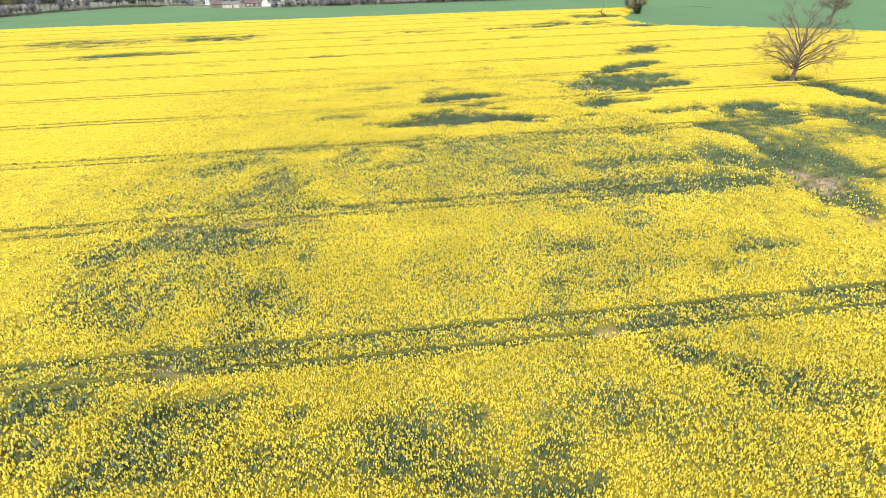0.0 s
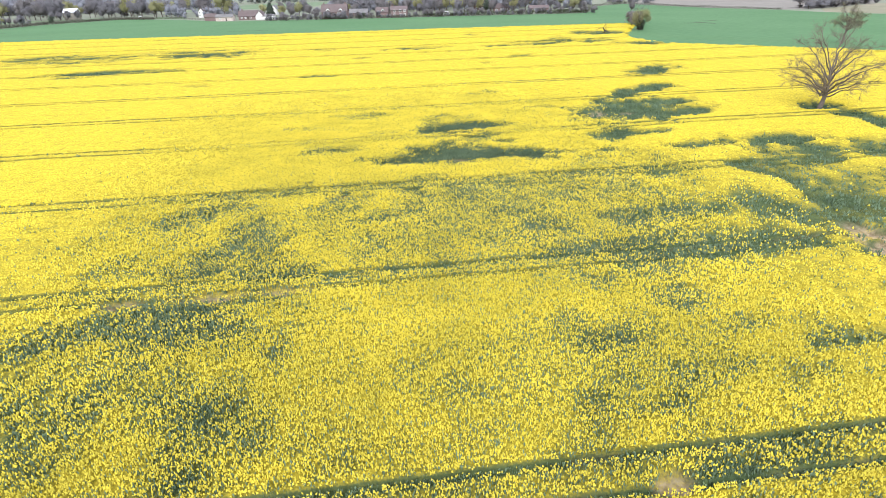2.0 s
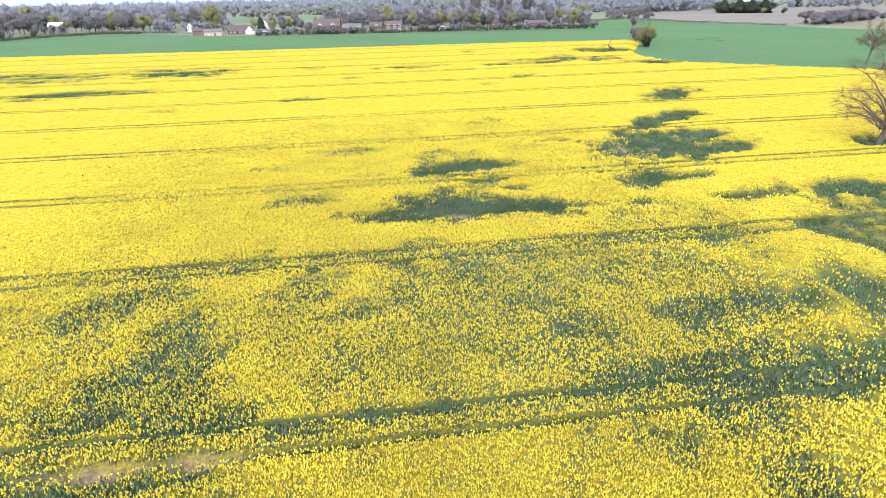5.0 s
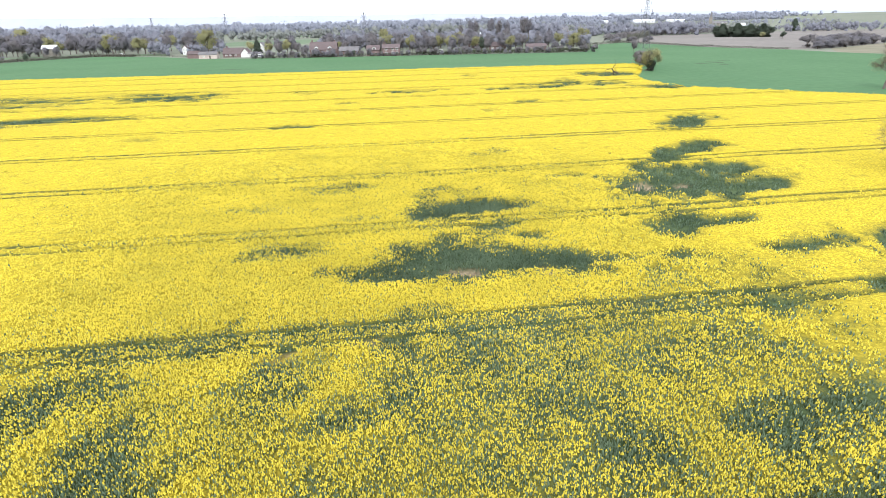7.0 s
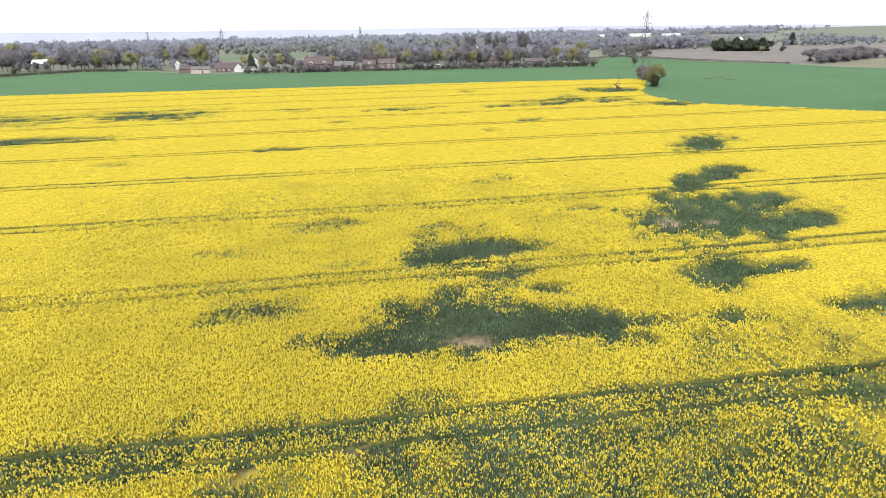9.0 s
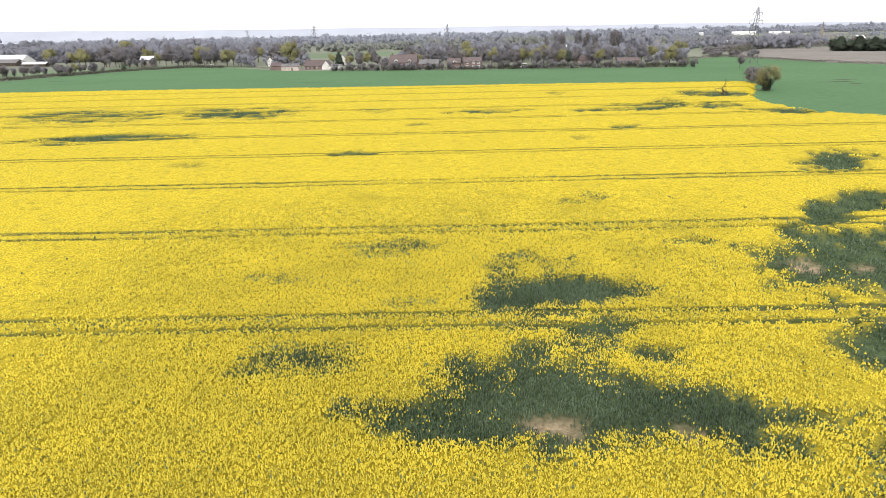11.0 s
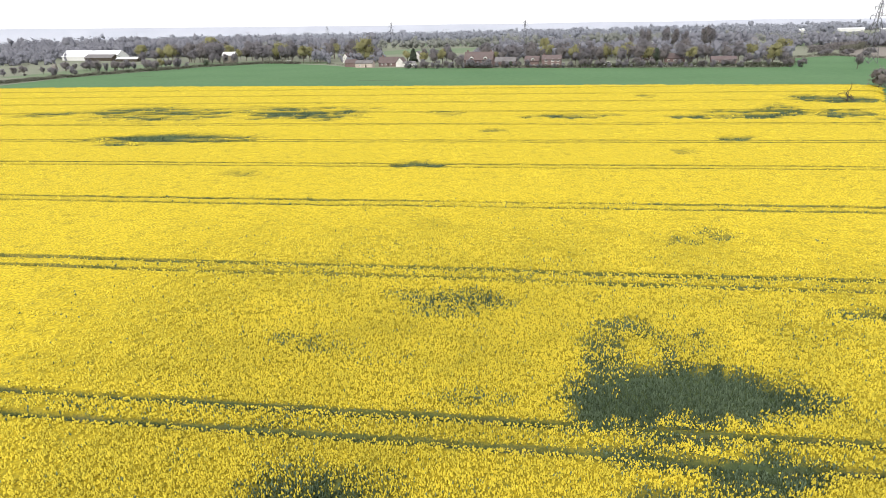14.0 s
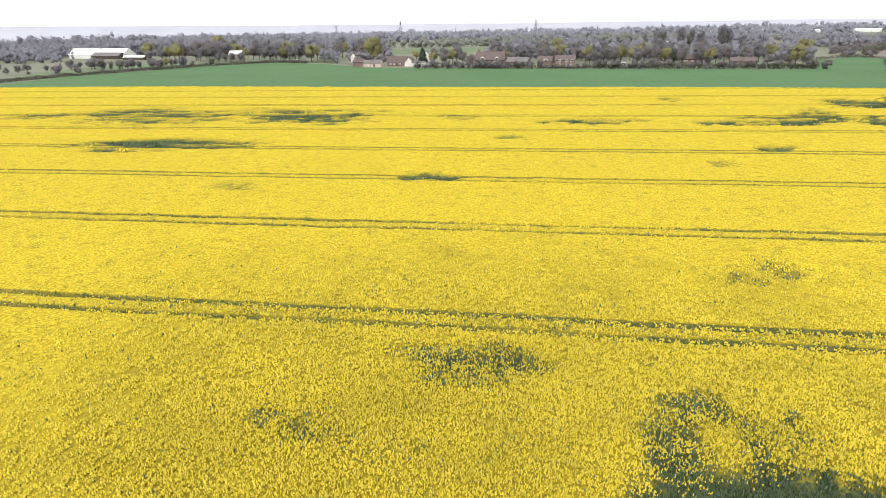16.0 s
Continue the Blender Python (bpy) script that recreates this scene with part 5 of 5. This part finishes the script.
house("house", -82.5, 398, 82, 7, 6.5, 2.6, 6.2, RENDER_WALL, TILE, [], "white gabled wing of the long house")
house("garage", -76, 396, -8, 9, 6, 2.4, 3.3, RENDER_WALL, SLATE, [], "low white garage with a flat slate roof", door=2, category="garage")
house("house", -80, 461, 78, 8, 5.5, 5.2, 8.2, RENDER_WALL, SLATE, [], "white gabled house behind the cypress")
house("house", -24, 372, -9, 19, 8, 5.2, 9.8, BRICK, TILE, ROWS2((-7.5, -4.4, 3.4, 7.2)), "brick house with white gabled dormers and clay roof", chimneys=((-8, 1.0), (8, 1.0)), dormers=((-4.6, 2.6), (4.8, 2.6)), door=-0.5)
house("outbuilding", -7, 392, -8, 15, 6, 2.8, 5.4, BRICK, SLATE, [], "long low outbuilding with a slate roof", category="outbuilding")
house("house", 11, 368, -7, 9, 7, 4.0, 6.8, BRICK, TILE, [(-2.4, 0.9, 1.1, 1.1), (1.8, 0.9, 1.1, 1.1)], "small brick house with a single dormer", dormers=((0.6, 2.4),), door=-0.4)
house("house", 23.5, 364, -7, 12, 8, 5.0, 7.4, BRICK, TILE, ROWS2((-3.4, 0.9, 4.2), 1.5, 1.7), "tall brick house with large white windows", chimneys=((-5, 1.0),))
house("bungalow", 109, 400, -8, 13, 7, 2.8, 5.6, BRICK, TILE, [(-4, 0.9, 1.6, 1.1), (0, 0.9, 1.6, 1.1), (4, 0.9, 1.6, 1.1)], "brick bungalow with white windows behind trees", category="bungalow")
house("bungalow", 134, 378, -10, 15, 7, 2.5, 4.4, BRICK, TILE, [(-4, 0.9, 1.6, 1.0), (3, 0.9, 1.6, 1.0)], "low brick bungalow behind the hedge", category="bungalow")
house("house", 97, 430, -8, 11, 7, 4.6, 7.5, BRICK, TILE, ROWS2((-3, 0, 3)), "brick house half hidden by trees")
house("pavilion", -265, 500, 8, 11, 10, 6.4, 9.2, STONE, PALE_ROOF, [], "stone-coloured building with a pale pitched roof", category="building")
house("greenhouse", -483, 606, -18, 96, 16, 4.5, 10.8, WHITE, PALE_ROOF, [], "long greenhouse with a bright white roof", category="greenhouse")
house("barn", -462, 590, -18, 46, 11, 3.4, 6.6, DARK_WOOD, SLATE, [], "dark timber barn before the greenhouse", category="barn")
house("barn", -408, 560, -14, 30, 9, 2.6, 4.4, DARK_WOOD, PALE_ROOF, [], "low open-sided barn with a pale roof", category="barn")
for k, (bx, by, bw, bh) in enumerate([(760, 1575, 150, 7), (862, 1495, 46, 6), (651, 1640, 24, 9), (629, 1705, 12, 9), (610, 1766, 16, 9), (637, 1489, 20, 7), (430, 1500, 30, 8), (-300, 1560, 70, 9)]):
    house("warehouse", bx, by, -25 if bx > 0 else 5, bw, 30, bh * 0.8, bh * 1.25, WHITE, PALE_ROOF, [], "far white warehouse with a pale roof", category="warehouse")
for k, (bx, by) in enumerate([(150, 640), (210, 690), (245, 640), (330, 640), (290, 760), (80, 700), (560, 760), (-380, 780), (600, 700), (180, 900), (60, 1040)]):
    house("house", bx, by, -15 + (k * 37) % 50, 11, 8, 4.8, 8.0, RENDER_WALL if k % 2 else BRICK, PALE_ROOF if k % 3 == 0 else SLATE, ROWS2((-3, 0, 3)), "distant house among leafless trees")


def church(x, y):
    root = thing("church", pose(x, y, 0, 0, 0, -30), "far stone church with a pointed spire", "church")
    bm = boxed(0, 0, 0, 5.5, 5.5, 15)
    part("tower", bm, STONE, root)
    bm = bmesh.new()
    bmesh.ops.create_cone(bm, segments=8, radius1=2.3, radius2=0.1, depth=14, matrix=Matrix.Translation((0, 0, 22.0)))
    part("spire", bm, SLATE, root)
    part("nave", gabled_wall(24, 11, 4.5, 8), STONE, root).location = (15, 0, 0)
    part("roof", pitched("roof", 24, 11, 4.5, 8.1, 0.3, SLATE), SLATE, root).location = (15, 0, 0)


church(646, 979)


# ---- pylons, fences, vehicles ----
def pylon(x, y, height, turn):
    root = thing("pylon", pose(x, y, 0, 0, 0, turn), "grey lattice electricity pylon with three pairs of arms", "pylon", "pylons")
    half = lambda z: 0.08 * height * (1 - z / height) ** 1.15 + 0.014 * height
    thick = 0.0042 * height
    levels = [0, 0.16, 0.30, 0.42, 0.52, 0.61, 0.69, 0.76, 0.83, 0.90, 0.96]
    corner = lambda k, f: (half(f * height) * (1, 1, -1, -1)[k], half(f * height) * (1, -1, -1, 1)[k], f * height)
    for k in range(4):
        segs = [(corner(k, a), corner(k, b), thick, thick) for a, b in zip(levels, levels[1:])] + [(corner(k, 0.96), (0, 0, height), thick, thick * 0.7)]
        part("leg", tube_mesh("leg", segs, STEEL, 4), None, root)
    for a, b in zip(levels, levels[1:]):
        segs = [(corner(k, a), corner((k + 1) % 4, b), thick * 0.6, thick * 0.6) for k in range(4)]
        segs += [(corner((k + 1) % 4, a), corner(k, b), thick * 0.6, thick * 0.6) for k in range(4)]
        part("brace", tube_mesh("brace", segs, STEEL, 3), None, root)
    for f, reach in ((0.61, 0.13), (0.76, 0.16), (0.90, 0.11)):
        for s in (-1, 1):
            tip = (s * reach * height, 0, f * height)
            segs = [((s * half(f * height), e * half(f * height), f * height), tip, thick * 0.8, thick * 0.6) for e in (-1, 1)]
            segs += [((s * half(f * height), 0, (f + 0.05) * height), tip, thick * 0.8, thick * 0.6)]
            arm = part("crossarm", tube_mesh("crossarm", segs, STEEL, 4), None, root)
            part("insulator", tube_mesh("insulator", [(tip, (tip[0], 0, tip[2] - 0.06 * height), thick, thick)], GLASS, 5), None, arm)


pylon(209.5, 356, 35, 20)
pylon(13, 1010, 37, 30)
pylon(-300, 1400, 45, 30)
pylon(-620, 1900, 45, 30)


def fence(x0, y0, x1, y1, posts, height, label):
    root = thing("fence", pose(x0, y0, 0, 0, 0, math.degrees(math.atan2(y1 - y0, x1 - x0))), label, "fence", "paddock fences")
    run = math.hypot(x1 - x0, y1 - y0)
    for k in range(posts):
        part("post", boxed(k * run / (posts - 1), 0, -0.1, 0.18, 0.18, height + 0.1, bevel=0.02), DARK_WOOD, root)
    for z in (0.35, 0.7, 0.95):
        part("rail", boxed(run / 2, 0, z * height, run, 0.06, 0.10), DARK_WOOD, root)


fence(-235, 470, -160, 446, 24, 1.3, "dark wooden post-and-rail paddock fence")
fence(-160, 446, -126, 408, 12, 1.3, "dark wooden post-and-rail paddock fence")
fence(28, 358, 74, 351, 20, 1.2, "garden fence of dark posts beside the wheat")


def vehicle(x, y, turn, length, height, paint, name, label):
    root = thing(name, pose(x, y, 0, 0, 0, turn), label, name.split("_")[-1], "parked vehicles")
    bm = boxed(0, 0, 0.32, length, 1.8, height * 0.48, bevel=0.12)
    box(bm, -length * 0.06, 0, 0.32 + height * 0.46, length * 0.68, 1.62, height * 0.46, bevel=0.16)
    part("body", bm, paint, root)
    for s in (-1, 1):
        part("window", boxed(-length * 0.06, s * 0.80, 0.36 + height * 0.52, length * 0.56, 0.05, height * 0.28), GLASS, root)
        for e in (-0.32, 0.32):
            wheel_bm = bmesh.new()
            bmesh.ops.create_cone(wheel_bm, cap_ends=True, segments=14, radius1=0.34, radius2=0.34, depth=0.22, matrix=pose(e * length, s * 0.82, 0.34, 90))
            part("wheel", wheel_bm, RUBBER, root)


vehicle(90, 352, -8, 5.2, 2.1, WHITE, "van", "white van parked behind the hedge")
vehicle(16, 360, -10, 4.4, 1.5, STEEL, "car", "silver car parked by the brick houses")
vehicle(60, 372, 10, 5.4, 2.3, WHITE, "van", "white van under the garden trees")
vehicle(-72, 390, 0, 4.6, 1.5, WHITE, "car", "white car parked at the garage")
vehicle(-196, 470, 5, 5.0, 2.0, WHITE, "van", "white van beside the paddock trees")
